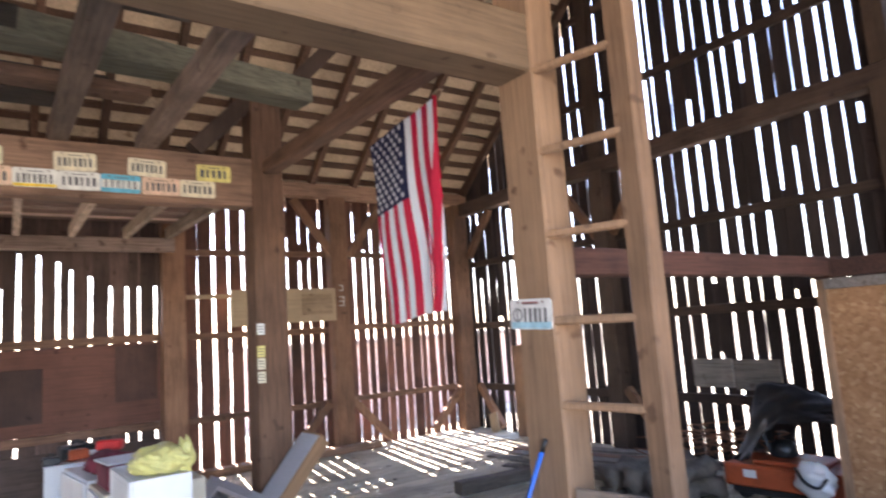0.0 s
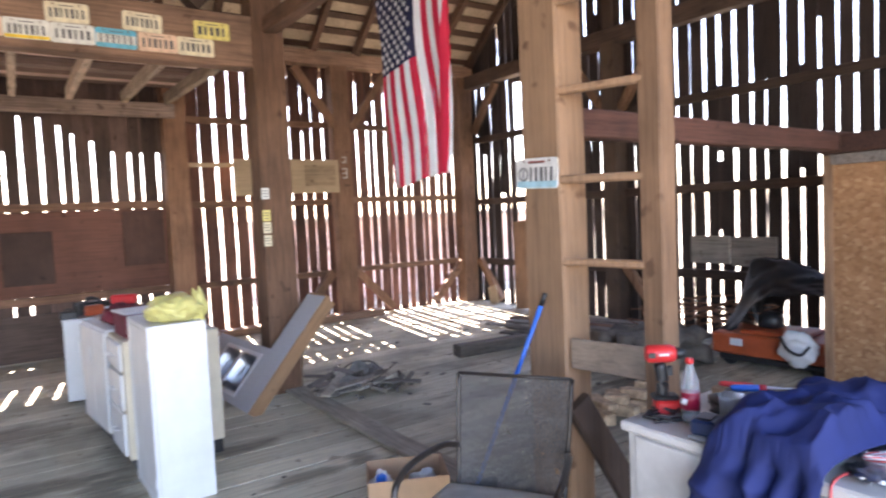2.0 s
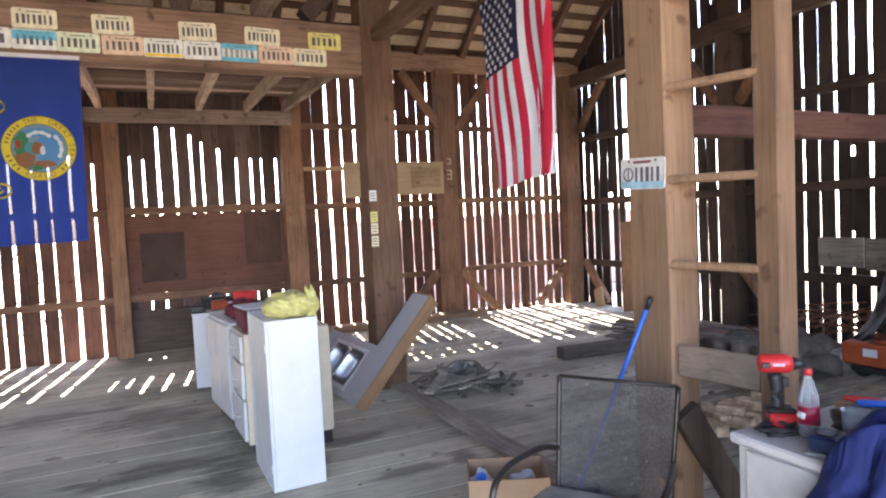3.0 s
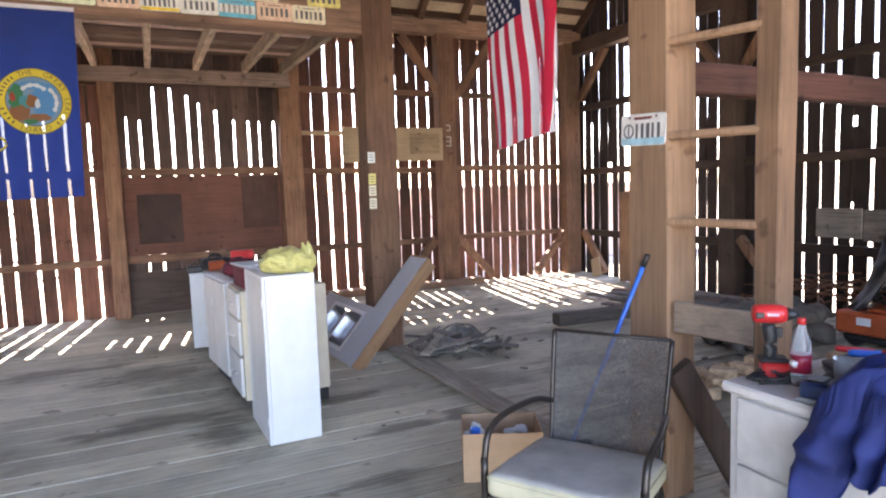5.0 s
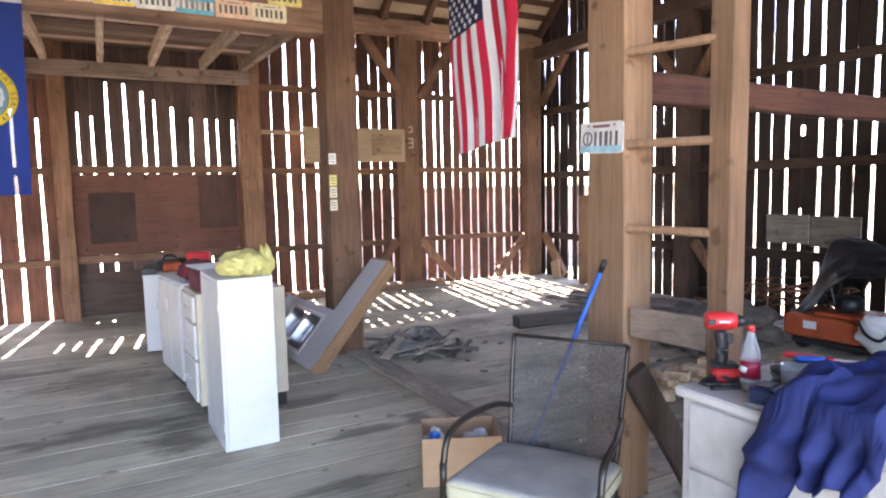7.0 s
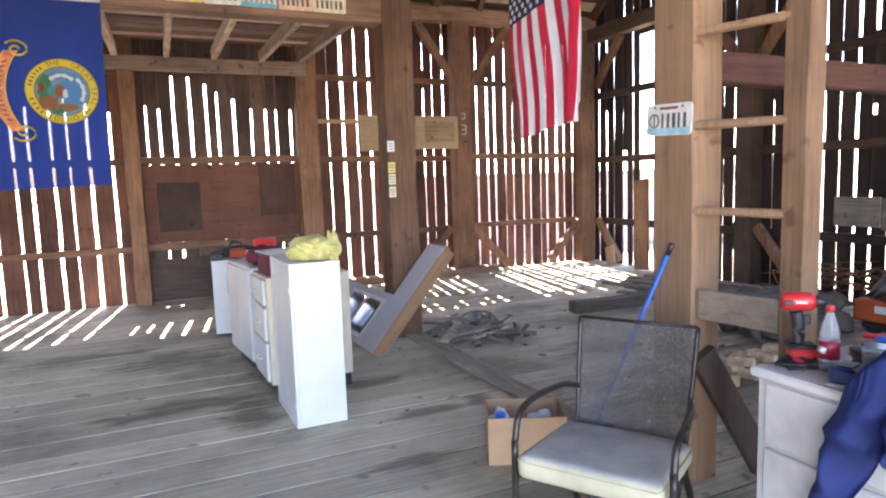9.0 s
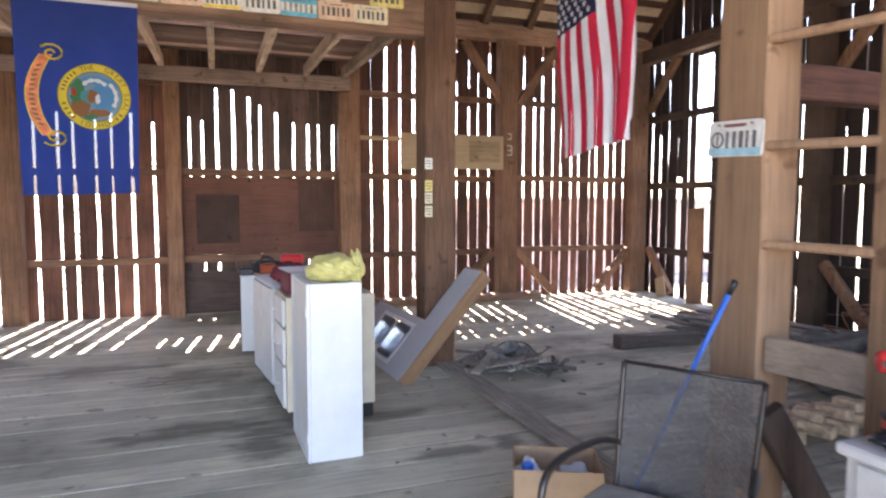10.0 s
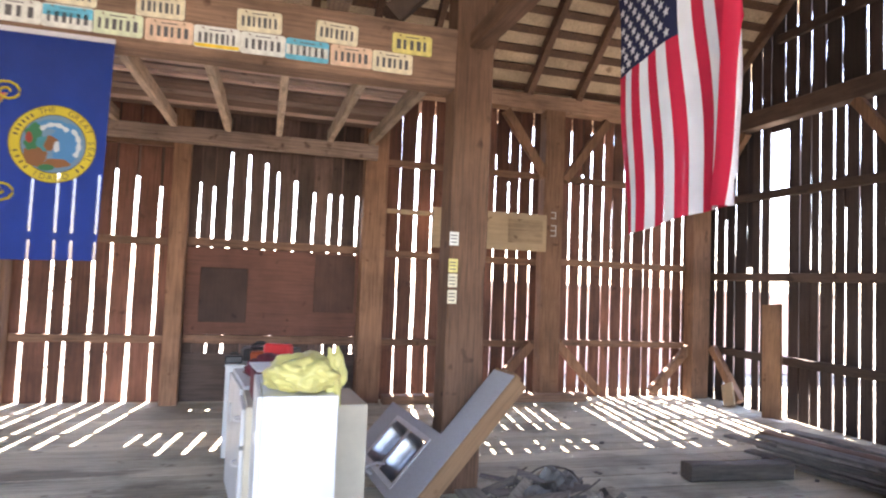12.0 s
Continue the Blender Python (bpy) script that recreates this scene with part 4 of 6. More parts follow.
INK_MESH, BOLT_MESH = unit_mesh("character", INK), unit_mesh("bolt", RUST)


def plate_paint(colour):
    if colour not in plate_paints:
        plate_paints[colour] = paint("plate_%d" % len(plate_paints), colour, 0.45, mottle=0.18, scale=14)
    return plate_paints[colour]


CREAM_P, WHITE_P, YELLOW_P, BLUE_P, PINK_P, GREEN_P = (0.78, 0.7, 0.5), (0.76, 0.76, 0.7), (0.76, 0.66, 0.22), (0.12, 0.48, 0.64), (0.76, 0.54, 0.38), (0.68, 0.74, 0.52)


def number_plate(m, base, band=None, ink=6, label="old embossed number plate"):
    """A stamped plate facing -y: rounded sheet, rolled rim, a colour band, bars for the characters."""
    p = thing("number_plate", label, "number plate", m, "number plates")
    bm = bmesh.new()
    w, h, r = 0.3, 0.15, 0.018
    ring = []
    for cx, cz, a0 in ((w / 2 - r, h / 2 - r, 0), (-w / 2 + r, h / 2 - r, 90), (-w / 2 + r, -h / 2 + r, 180), (w / 2 - r, -h / 2 + r, 270)):
        ring += [(cx + r * math.cos(radians(a0 + k * 30)), cz + r * math.sin(radians(a0 + k * 30))) for k in range(4)]
    f = bm.faces.new([bm.verts.new((x, -0.002, z)) for x, z in ring])
    ex = bmesh.ops.extrude_face_region(bm, geom=[f])
    bmesh.ops.translate(bm, verts=[v for v in ex["geom"] if isinstance(v, bmesh.types.BMVert)], vec=(0, 0.003, 0))
    bmesh.ops.recalc_face_normals(bm, faces=bm.faces)
    part("sheet", bm, plate_paint(base), p)
    rim = tube(bmesh.new(), [Vector((x * 0.985, -0.002, z * 0.975)) for x, z in ring + ring[:1]], 0.003, 5)
    part("rim", rim, plate_paint(base), p)
    if band:
        colour, z0, z1 = band
        part("band", boxed(-w / 2 + 0.006, -0.0035, z0, w / 2 - 0.006, -0.0022, z1), plate_paint(colour), p, "coloured band")
    step = 0.25 / ink
    for k in range(ink):
        x = -0.125 + step * (k + 0.5)
        piece("character", INK_MESH, p, x - step * 0.3, -0.0035, -0.04, x + step * (0.1 + 0.2 * ((k * 7 + ink) % 3) / 2), -0.0022, 0.03)
    piece("small_print", INK_MESH, p, -0.05, -0.0035, 0.048, 0.05, -0.0022, 0.055)
    for x in (-0.09, 0.09):
        piece("bolt", BOLT_MESH, p, x - 0.005, -0.005, 0.055, x + 0.005, -0.002, 0.065)
    return p


lower = [(-0.11, WHITE_P, ((0.1, 0.12, 0.5), -0.07, -0.045)), (0.2, WHITE_P, None), (0.5, WHITE_P, (BLUE_P, 0.0, 0.068)), (0.79, GREEN_P, None), (1.1, PINK_P, None),
         (1.4, WHITE_P, ((0.85, 0.6, 0.04), -0.072, -0.046)), (1.7, WHITE_P, None), (2.0, BLUE_P, (WHITE_P, -0.04, 0.03)), (2.31, PINK_P, None), (2.61, CREAM_P, None)]
for i, (x, c, band) in enumerate(lower):
    number_plate(pose(x, 7.35, 3.125 - 0.004 * (x - 1), 0, rnd.uniform(-1.2, 1.2), 0), c, band, (6, 4, 6, 6, 6, 7, 6, 6, 6, 6)[i])
upper = [(-0.1, CREAM_P), (0.51, CREAM_P), (1.04, CREAM_P), (1.67, CREAM_P), (2.2, CREAM_P), (2.75, YELLOW_P)]
for x, c in upper:
    number_plate(pose(x, 7.345, 3.28 - 0.006 * (x - 1), 0, rnd.uniform(-1.5, 1.5), 0), c, None, 7 if c == CREAM_P else 5)
gp = number_plate(pose(3.374, 4.01, 1.79, 0, 0, -90) @ pose(0, 0, 0, 0, 2.5, 0), (0.72, 0.7, 0.66), ((0.35, 0.58, 0.66), -0.072, -0.038), 7, "white number plate with a blue foot on the sawn post")
for ob in list(gp.children):
    if ob.name.startswith("character") and ob.location.x < -0.06:
        bpy.data.objects.remove(ob)
part("emblem", tube(bmesh.new(), [(-0.095 + 0.032 * math.cos(k * 0.42), -0.0035, -0.004 + 0.032 * math.sin(k * 0.42)) for k in range(16)], 0.004, 5), INK, gp, "round dark emblem")
part("emblem_bar", boxed(-0.099, -0.004, -0.03, -0.091, -0.0022, 0.022), INK, gp)
part("name_bar", boxed(-0.06, -0.0035, 0.05, 0.06, -0.0022, 0.062), paint("dull_red_ink", (0.3, 0.08, 0.06), 0.6), gp, "dull red unreadable bar")
for i, (z, c) in enumerate(((1.86, WHITE_P), (1.66, YELLOW_P), (1.55, CREAM_P), (1.43, CREAM_P))):
    q = thing("sticker", "small faded paper sticker on the old post", "sticker", pose(3.13, 7.34, z), "post stickers")
    part("sheet", boxed(-0.035, -0.004, -0.05, 0.035, 0.002, 0.05, 0.001), plate_paint(c), q)
    mk = bmesh.new()
    for k in range(3):
        box(mk, -0.026, -0.006, 0.02 - 0.025 * k, 0.02, -0.0045, 0.028 - 0.025 * k)
    part("print", mk, INK, q, "unreadable print bars")

# ---- ladder beside the sawn post ----
ladder = thing("ladder", "fixed ladder of thin pale rungs and one sawn upright", "ladder", pose(0, 0, 0))
part("upright", between((3.53, 3.415, 0.0), (3.53, 3.415, 6.2), 0.1, 0.115, 0.008, 0.004, 101), LADDER_WOOD, ladder)
for i, z in enumerate((1.345, 1.74, 2.16, 2.58, 3.0, 3.42)):
    part("rung", between((3.4, 3.862, z + 0.008), (3.5, 3.44, z), 0.036, 0.038, 0.012, 0.003, 110 + i), POST_NEW, ladder)
part("rail", between((3.41, 3.835, 0.905), (3.5, 3.475, 0.9), 0.035, 0.15, 0.006, 0.003, 121), RAIL_WOOD, ladder, "grey brown lower board")
# ---- row of kitchen cabinets standing on the floor ----
cab = thing("wall_cabinet", "tall white kitchen wall cabinet stood on end", "cabinet", pose(1.8, 5.51, 0, 0, 0, 1.5))
part("side_panel", boxed(0.0, 0.0, 0.0, 0.305, 0.018, 1.05, 0.003), WHITE, cab)
part("side_panel", boxed(0.0, 0.582, 0.0, 0.305, 0.6, 1.05, 0.003), WHITE, cab)
part("back", boxed(0.295, 0.02, 0.01, 0.304, 0.58, 1.04), CREAM, cab)
for z in (0.0, 0.36, 0.7, 1.03):
    part("shelf", boxed(0.004, 0.019, z, 0.294, 0.581, z + 0.018, 0.002), WHITE, cab)
for y in (0.0, 0.56):
    part("face_stile", boxed(-0.02, y, 0.0, -0.001, y + 0.04, 1.05, 0.003), WHITE, cab)
for z in (0.0, 1.02):
    part("face_rail", boxed(-0.02, 0.041, z, -0.001, 0.559, z + 0.03, 0.003), WHITE, cab)
    part("hinge", boxed(-0.026, 0.004, z + (0.12 if z < 0.5 else -0.16), -0.0205, 0.016, z + (0.17 if z < 0.5 else -0.11), 0.002), STEEL, cab)
part("door", boxed(-0.017, 0.045, 0.034, -0.005, 0.555, 1.016, 0.003), WHITE, cab)
base = thing("base_cabinet", "cream sided kitchen base cabinet with white drawers", "cabinet", pose(1.735, 6.16, 0, 0, 0, 3))
part("carcass", boxed(0.0, 0.0, 0.1, 0.61, 0.5, 0.88, 0.004), CREAM, base)
part("toe_kick", boxed(0.05, 0.02, 0.0, 0.6, 0.48, 0.1), BLACK, base)
for i, (z0, z1) in enumerate(((0.12, 0.4), (0.42, 0.66), (0.68, 0.86))):
    for y0 in (0.04,):
        dr = part("drawer", boxed(-0.022, y0, z0, -0.001, y0 + 0.42, z1, 0.005), WHITE, base)
        hd = tube(bmesh.new(), bend([(-0.02, y0 + 0.15, (z0 + z1) / 2), (-0.048, y0 + 0.17, (z0 + z1) / 2), (-0.048, y0 + 0.25, (z0 + z1) / 2), (-0.02, y0 + 0.27, (z0 + z1) / 2)], 4), 0.005, 6)
        part("handle", hd, STEEL, dr)
b2 = thing("base_cabinet", "white kitchen base cabinet with plain doors", "cabinet", pose(1.71, 6.78, 0, 0, 0, 7))
part("carcass", boxed(0.0, 0.0, 0.1, 0.56, 0.75, 0.88, 0.004), WHITE, b2)
part("toe_kick", boxed(0.05, 0.02, 0.0, 0.54, 0.73, 0.1), BLACK, b2)
for y0 in (0.02, 0.38):
    d2 = part("door", boxed(-0.022, y0, 0.12, -0.001, y0 + 0.35, 0.86, 0.005), WHITE, b2)
    part("handle", tube(bmesh.new(), [(-0.04, y0 + 0.34, 0.6), (-0.04, y0 + 0.34, 0.72)], 0.006, 6), STEEL, d2)
b3 = thing("base_cabinet", "white cabinet at the end of the row, cream side showing", "cabinet", pose(1.53, 8.42, 0, 0, 0, -4))
part("carcass", boxed(0.0, 0.0, 0.02, 0.6, 0.5, 0.765, 0.004), WHITE, b3)
part("top", boxed(-0.005, -0.005, 0.765, 0.605, 0.505, 0.78, 0.003), WHITE, b3)


def crumpled(bm, loc, size, amp, seed, sub=4, squash=0.0):
    """A closed, folded soft lump."""
    r = bmesh.ops.create_icosphere(bm, subdivisions=sub, radius=1.0)
    for v in r["verts"]:
        n = v.co.normalized()
        k = 1 + amp * (noise.turbulence(n * 1.6 + Vector((seed, 0, 0)), 3, True) - 0.4) + amp * 0.22 * math.sin(n.x * 6 + seed + n.z * 4)
        p = Vector((n.x * size[0], n.y * size[1], n.z * size[2])) * k
        p.z = max(p.z, -size[2] * squash) if squash else p.z
        v.co = p + Vector(loc)
        for f in v.link_faces:
            f.smooth = True
    return bm


bag = thing("plastic_bag", "crumpled translucent yellow plastic bag on the cabinet", "bag", pose(1.965, 5.66, 1.05))
bm = crumpled(bmesh.new(), (0, 0, 0.07), (0.155, 0.17, 0.085), 0.3, 3.0, 5, 0.8)
part("body", bm, YELLOW_BAG, bag)
part("knot", crumpled(bmesh.new(), (0.13, -0.02, 0.06), (0.045, 0.05, 0.12), 0.5, 8.0, 4), YELLOW_BAG, bag)
cloth = thing("cloth_bundle", "maroon cloth heaped on the cabinet", "cloth", pose(1.86, 7.0, 0.88))
part("cloth", crumpled(bmesh.new(), (0, 0, 0.07), (0.15, 0.2, 0.09), 0.5, 5.0, 4, 0.7), DARKRED, cloth)
red_box = thing("storage_box", "dark red storage box on the drawer cabinet", "box", pose(1.765, 6.24, 0.88, 0, 0, 4))
part("body", boxed(0, 0, 0, 0.16, 0.34, 0.135, 0.008), DARKRED, red_box)
part("lid", boxed(-0.006, -0.006, 0.135, 0.166, 0.346, 0.15, 0.005), DARKRED, red_box)
loose_panel = thing("loose_panel", "pale grey panel lying on the dark red box", "panel", pose(1.775, 6.3, 1.03, 0, 0, 8))
part("panel", boxed(0, 0, 0, 0.3, 0.32, 0.012, 0.003), WHITE, loose_panel)
saw = thing("chainsaw", "orange and black chainsaw on the cabinet", "chainsaw", pose(1.8, 8.56, 0.78, 0, 0, 20) @ Matrix.Scale(0.72, 4))
part("body", boxed(-0.14, -0.08, 0.01, 0.12, 0.08, 0.14, 0.025), ORANGE, saw)
part("cover", boxed(-0.22, -0.07, 0.03, -0.13, 0.07, 0.18, 0.02), BLACK, saw)
part("bar", boxed(0.12, -0.01, 0.04, 0.42, 0.01, 0.1, 0.004), STEEL, saw)
part("top_handle", tube(bmesh.new(), bend([(-0.12, 0, 0.12), (-0.08, 0, 0.22), (0.06, 0, 0.22), (0.1, 0, 0.13)]), 0.014), BLACK, saw)
tool = thing("power_tool", "red and black power tool on the cabinet", "power tool", pose(1.91, 7.3, 0.941, 0, 0, -30) @ Matrix.Scale(0.75, 4))
part("body", boxed(-0.13, -0.05, 0.08, 0.13, 0.05, 0.18, 0.02), RED, tool)
part("grip", boxed(-0.1, -0.025, 0.0, -0.04, 0.025, 0.09, 0.01), BLACK, tool)
for i, (x, y, s) in enumerate(((1.59, 8.54, 0.05), (1.8, 8.8, 0.09), (2.02, 8.75, 0.085), (1.91, 7.3, 0.046))):
    tb2 = thing("tool_case", "small black tool case on the cabinets", "tool case", pose(x, y, 0.78 if y > 8.3 else 0.88, 0, 0, i * 25))
    part("case", boxed(-s * 1.4, -s, 0, s * 1.4, s, s * 1.3, 0.01), BLACK, tb2)
    if y > 8.3:
        part("grip", tube(bmesh.new(), bend([(-s * 0.5, 0, s * 1.25), (-s * 0.4, 0, s * 1.7), (s * 0.4, 0, s * 1.7), (s * 0.5, 0, s * 1.25)], 4), 0.008, 6), BLACK, tb2)

# ---- worktop with sink, stood on edge and leaning on the old post ----
U = Vector((0.77, 0.06, 0.88)).normalized()
Nn = U.cross(Vector((-0.06, 1.0, 0.0))).normalized()
Vv = Nn.cross(U)
stand = Matrix.Translation((2.727, 6.856, 0.012)) @ Matrix((U, Vv, Nn)).transposed().to_4x4()
top = thing("sink_worktop", "grey laminate worktop with a steel double sink, leaning tilted", "worktop", stand)
WU, LV, S0, S1, T0, T1 = 0.57, 1.6, 0.08, 0.48, 0.42, 1.24
def slab_mesh(us, vs, cut, thick):
    """One plate cut from a grid of cells, without the cells in cut."""
    bm = bmesh.new()
    pts = {(i, j): bm.verts.new((u, v, 0)) for i, u in enumerate(us) for j, v in enumerate(vs)}
    for i in range(len(us) - 1):
        for j in range(len(vs) - 1):
            if (i, j) not in cut:
                bm.faces.new((pts[i, j], pts[i + 1, j], pts[i + 1, j + 1], pts[i, j + 1]))
    for v in [v for v in bm.verts if not v.link_faces]:
        bm.verts.remove(v)
    ex = bmesh.ops.extrude_face_region(bm, geom=bm.faces[:])
    bmesh.ops.translate(bm, verts=[v for v in ex["geom"] if isinstance(v, bmesh.types.BMVert)], vec=(0, 0, thick))
    bmesh.ops.recalc_face_normals(bm, faces=bm.faces)
    return bm


part("slab", slab_mesh((0, S0, S1, WU, 1.17), (0, 0.33, T0, T1, LV), {(1, 2), (3, 1), (3, 2), (3, 3)}, 0.038), LAMINATE, top)
part("edge_board", boxed(0.0, -0.02, -0.08, 1.17, -0.001, 0.036, 0.003), PARTICLE, top, "raw tan board edge")
part("rear_strip", boxed(1.172, 0.0, -0.02, 1.19, 0.33, 0.036, 0.003), PARTICLE, top)
mid = (T0 + T1) / 2
bm = bmesh.new()
for a in ((S0 - 0.02, T0 - 0.02, S0 + 0.02, T1 + 0.02), (S1 - 0.02, T0 - 0.02, S1 + 0.02, T1 + 0.02), (S0 + 0.02, T0 - 0.02, S1 - 0.02, T0 + 0.02), (S0 + 0.02, T1 - 0.02, S1 - 0.02, T1 + 0.02), (S0 + 0.02, mid - 0.02, S1 - 0.02, mid + 0.02)):
    box(bm, a[0], a[1], 0.038, a[2], a[3], 0.046, 0.002)
part("sink_rim", bm, STEEL, top)
for a, b in ((T0 + 0.02, mid - 0.02), (mid + 0.02, T1 - 0.02)):
    bowl = bmesh.new()
    rings = []
    for deep, inset in ((0.043, -0.004), (0.03, 0.004), (-0.06, 0.014), (-0.098, 0.026), (-0.112, 0.055), (-0.114, 0.1)):
        ru, rv = (S1 - S0) / 2 - 0.02 - inset, (b - a) / 2 - inset
        ring = []
        for k in range(32):
            w = 2 * math.pi * (k + 0.5) / 32
            e = 0.42
            ring.append(bowl.verts.new(((S0 + S1) / 2 + ru * math.copysign(abs(math.cos(w)) ** e, math.cos(w)), (a + b) / 2 + rv * math.copysign(abs(math.sin(w)) ** e, math.sin(w)), deep)))
        rings.append(ring)
    for r1, r2 in zip(rings, rings[1:]):
        for k in range(32):
            bowl.faces.new((r1[k], r2[k], r2[(k + 1) % 32], r1[(k + 1) % 32])).smooth = True
    bowl.faces.new(rings[-1])
    bmesh.ops.recalc_face_normals(bowl, faces=bowl.faces)
    bmesh.ops.reverse_faces(bowl, faces=bowl.faces)
    bo = part("bowl", bowl, BOWL, top)
    part("drain", lathe(bmesh.new(), [(0.045, 0.0), (0.045, 0.004), (0.03, 0.003)], 16, pose((S0 + S1) / 2, (a + b) / 2, -0.112)), BLACK, bo)

tap = part("tap", tube(bmesh.new(), bend([(0.03, 0.86, 0.04), (0.03, 0.86, 0.1), (0.05, 0.8, 0.13), (0.12, 0.72, 0.12), (0.16, 0.66, 0.09)], 6), 0.011), STEEL, top, "loose chrome tap")
part("tap_handle", tube(bmesh.new(), [(0.03, 0.93, 0.04), (0.03, 0.94, 0.075), (0.05, 0.97, 0.08)], 0.012), STEEL, tap)

# ---- patio chair ----
ch = thing("patio_chair", "bronze metal patio chair with mesh back and grey cushion", "chair", pose(2.694, 3.595, 0.0, 0, 0, -57))
# local: x along the width, -y towards the front
for sx in (-1, 1):
    wide = 0.302
    side = tube(bmesh.new(), bend([(sx * 0.258, 0.335, 0.885), (sx * 0.25, 0.285, 0.68), (sx * 0.236, 0.215, 0.42), (sx * 0.236, 0.08, 0.33)], 6), 0.011)
    part("back_post", side, CHAIR_METAL, ch)
    arm = tube(bmesh.new(), bend([(sx * 0.247, 0.26, 0.58), (sx * 0.275, 0.14, 0.615), (sx * wide, -0.08, 0.625), (sx * wide, -0.235, 0.6), (sx * wide, -0.28, 0.5)], 6), 0.014)
    part("armrest", arm, CHAIR_METAL, ch)
    part("front_leg", tube(bmesh.new(), bend([(sx * wide, -0.28, 0.51), (sx * wide, -0.285, 0.2), (sx * wide, -0.305, 0.0)], 5), 0.015), CHAIR_METAL, ch)
    part("rear_leg", tube(bmesh.new(), bend([(sx * 0.25, 0.12, 0.36), (sx * 0.26, 0.2, 0.2), (sx * 0.27, 0.3, 0.0)], 5), 0.014), CHAIR_METAL, ch)
    part("seat_rail", tube(bmesh.new(), [(sx * 0.236, 0.17, 0.325), (sx * wide, -0.285, 0.37)], 0.013), CHAIR_METAL, ch)
part("seat_bar", tube(bmesh.new(), [(-0.3, -0.275, 0.37), (0.3, -0.275, 0.37)], 0.013), CHAIR_METAL, ch)
part("seat_bar", tube(bmesh.new(), [(-0.236, 0.16, 0.325), (0.236, 0.16, 0.325)], 0.013), CHAIR_METAL, ch)
part("top_bar", tube(bmesh.new(), [(-0.258, 0.335, 0.885), (0.258, 0.335, 0.885)], 0.008), CHAIR_METAL, ch)
bm = bmesh.new()
rows = []
for j in range(13):
    t = j / 12
    y = 0.335 - 0.055 * t * 2 if t < 0.5 else 0.28 - 0.065 * (t - 0.5) * 2
    z = 0.885 - 0.475 * t
    rows.append([bm.verts.new(((-0.253 + 0.506 * i / 10) * (1 - 0.085 * t), y + 0.025 * math.sin(math.pi * i / 10) * (0.4 + t), z)) for i in range(11)])
for a, b in zip(rows, rows[1:]):
    for i in range(10):
        bm.faces.new((a[i], b[i], b[i + 1], a[i + 1])).smooth = True
part("backrest", bm, SLING, ch, "dark woven mesh sling")
cu = bmesh.new()
box(cu, -0.282, -0.325, 0.375, 0.272, 0.2, 0.475)
bmesh.ops.bevel(cu, geom=cu.edges[:], offset=0.045, segments=4, profile=0.6, affect="EDGES")
bmesh.ops.subdivide_edges(cu, edges=[e for e in cu.edges if e.calc_length() > 0.2], cuts=6, use_grid_fill=True)
for v in cu.verts:
    v.co.z -= 0.042 * (v.co.y + 0.36) / 0.6
    v.co.z += 0.012 * math.cos(v.co.x * 5) * math.cos(v.co.y * 5) if v.co.z > 0.43 - 0.042 * (v.co.y + 0.36) / 0.6 else 0
cushion = part("cushion", cu, [CUSHION, CUSHION_SIDE], ch, "grey cushion with cream sides")
for p in cushion.data.polygons:
    p.material_index = 0 if p.normal.z > 0.75 else 1
    p.use_smooth = True
loop = []
for cx, cy, a0 in ((0.237, 0.165, 0), (-0.247, 0.165, 90), (-0.247, -0.29, 180), (0.237, -0.29, 270)):
    loop += [(cx + 0.034 * math.cos(radians(a0 + k * 22.5)), cy + 0.034 * math.sin(radians(a0 + k * 22.5)), 0.452 - 0.042 * (cy + 0.36) / 0.6) for k in range(5)]
part("piping", tube(bmesh.new(), loop + loop[:1], 0.003, 6), CUSHION_SIDE, cushion, "cream piping")

# ---- cardboard box ----
cb = thing("cardboard_box", "open cardboard box with crumpled paper inside", "box", pose(2.6, 4.5, 0, 0, 0, -25))
for q in ((0, 0, 0, 0.42, 0.006, 0.26), (0, 0.3, 0, 0.42, 0.306, 0.26), (0, 0.006, 0, 0.006, 0.3, 0.26), (0.414, 0.006, 0, 0.42, 0.3, 0.26)):
    part("side", boxed(*q), CARD, cb)
part("bottom", boxed(0.006, 0.006, 0.002, 0.414, 0.3, 0.008), CARD, cb)
pp = thing("crumpled_paper", "white and blue crumpled packaging in the box", "paper", pose(2.72, 4.57, 0.01))
part("paper", crumpled(bmesh.new(), (0, 0, 0.15), (0.07, 0.06, 0.11), 0.5, 11.0, 4), WHITE, pp)
pp2 = thing("crumpled_paper", "pale crumpled paper sheet in the box", "paper", pose(2.92, 4.5, 0.01))
part("paper", crumpled(bmesh.new(), (0, 0, 0.14), (0.09, 0.07, 0.1), 0.5, 14.0, 4), WHITE, pp2)
part("print", boxed(-0.05, -0.055, 0.19, 0.0, -0.01, 0.262, 0.01), BLUE, pp)

# ---- blue handled broom leaning on the sawn post ----
br = thing("broom", "blue handled broom leaning on the sawn post", "broom", pose(0, 0, 0))
a, b = Vector((3.365, 3.97, 1.19)), Vector((3.23, 4.47, 0.02))
part("grip", tube(bmesh.new(), [a, a + (b - a) * 0.05], 0.013), BLACK, br)
part("handle", tube(bmesh.new(), [a + (b - a) * 0.05, a + (b - a) * 0.93], 0.012), BLUE, br)
part("head", boxed(-0.14, -0.025, -0.06, 0.14, 0.025, 0.02, 0.01, Matrix.Translation(a + (b - a) * 0.945)), BLACK, br)

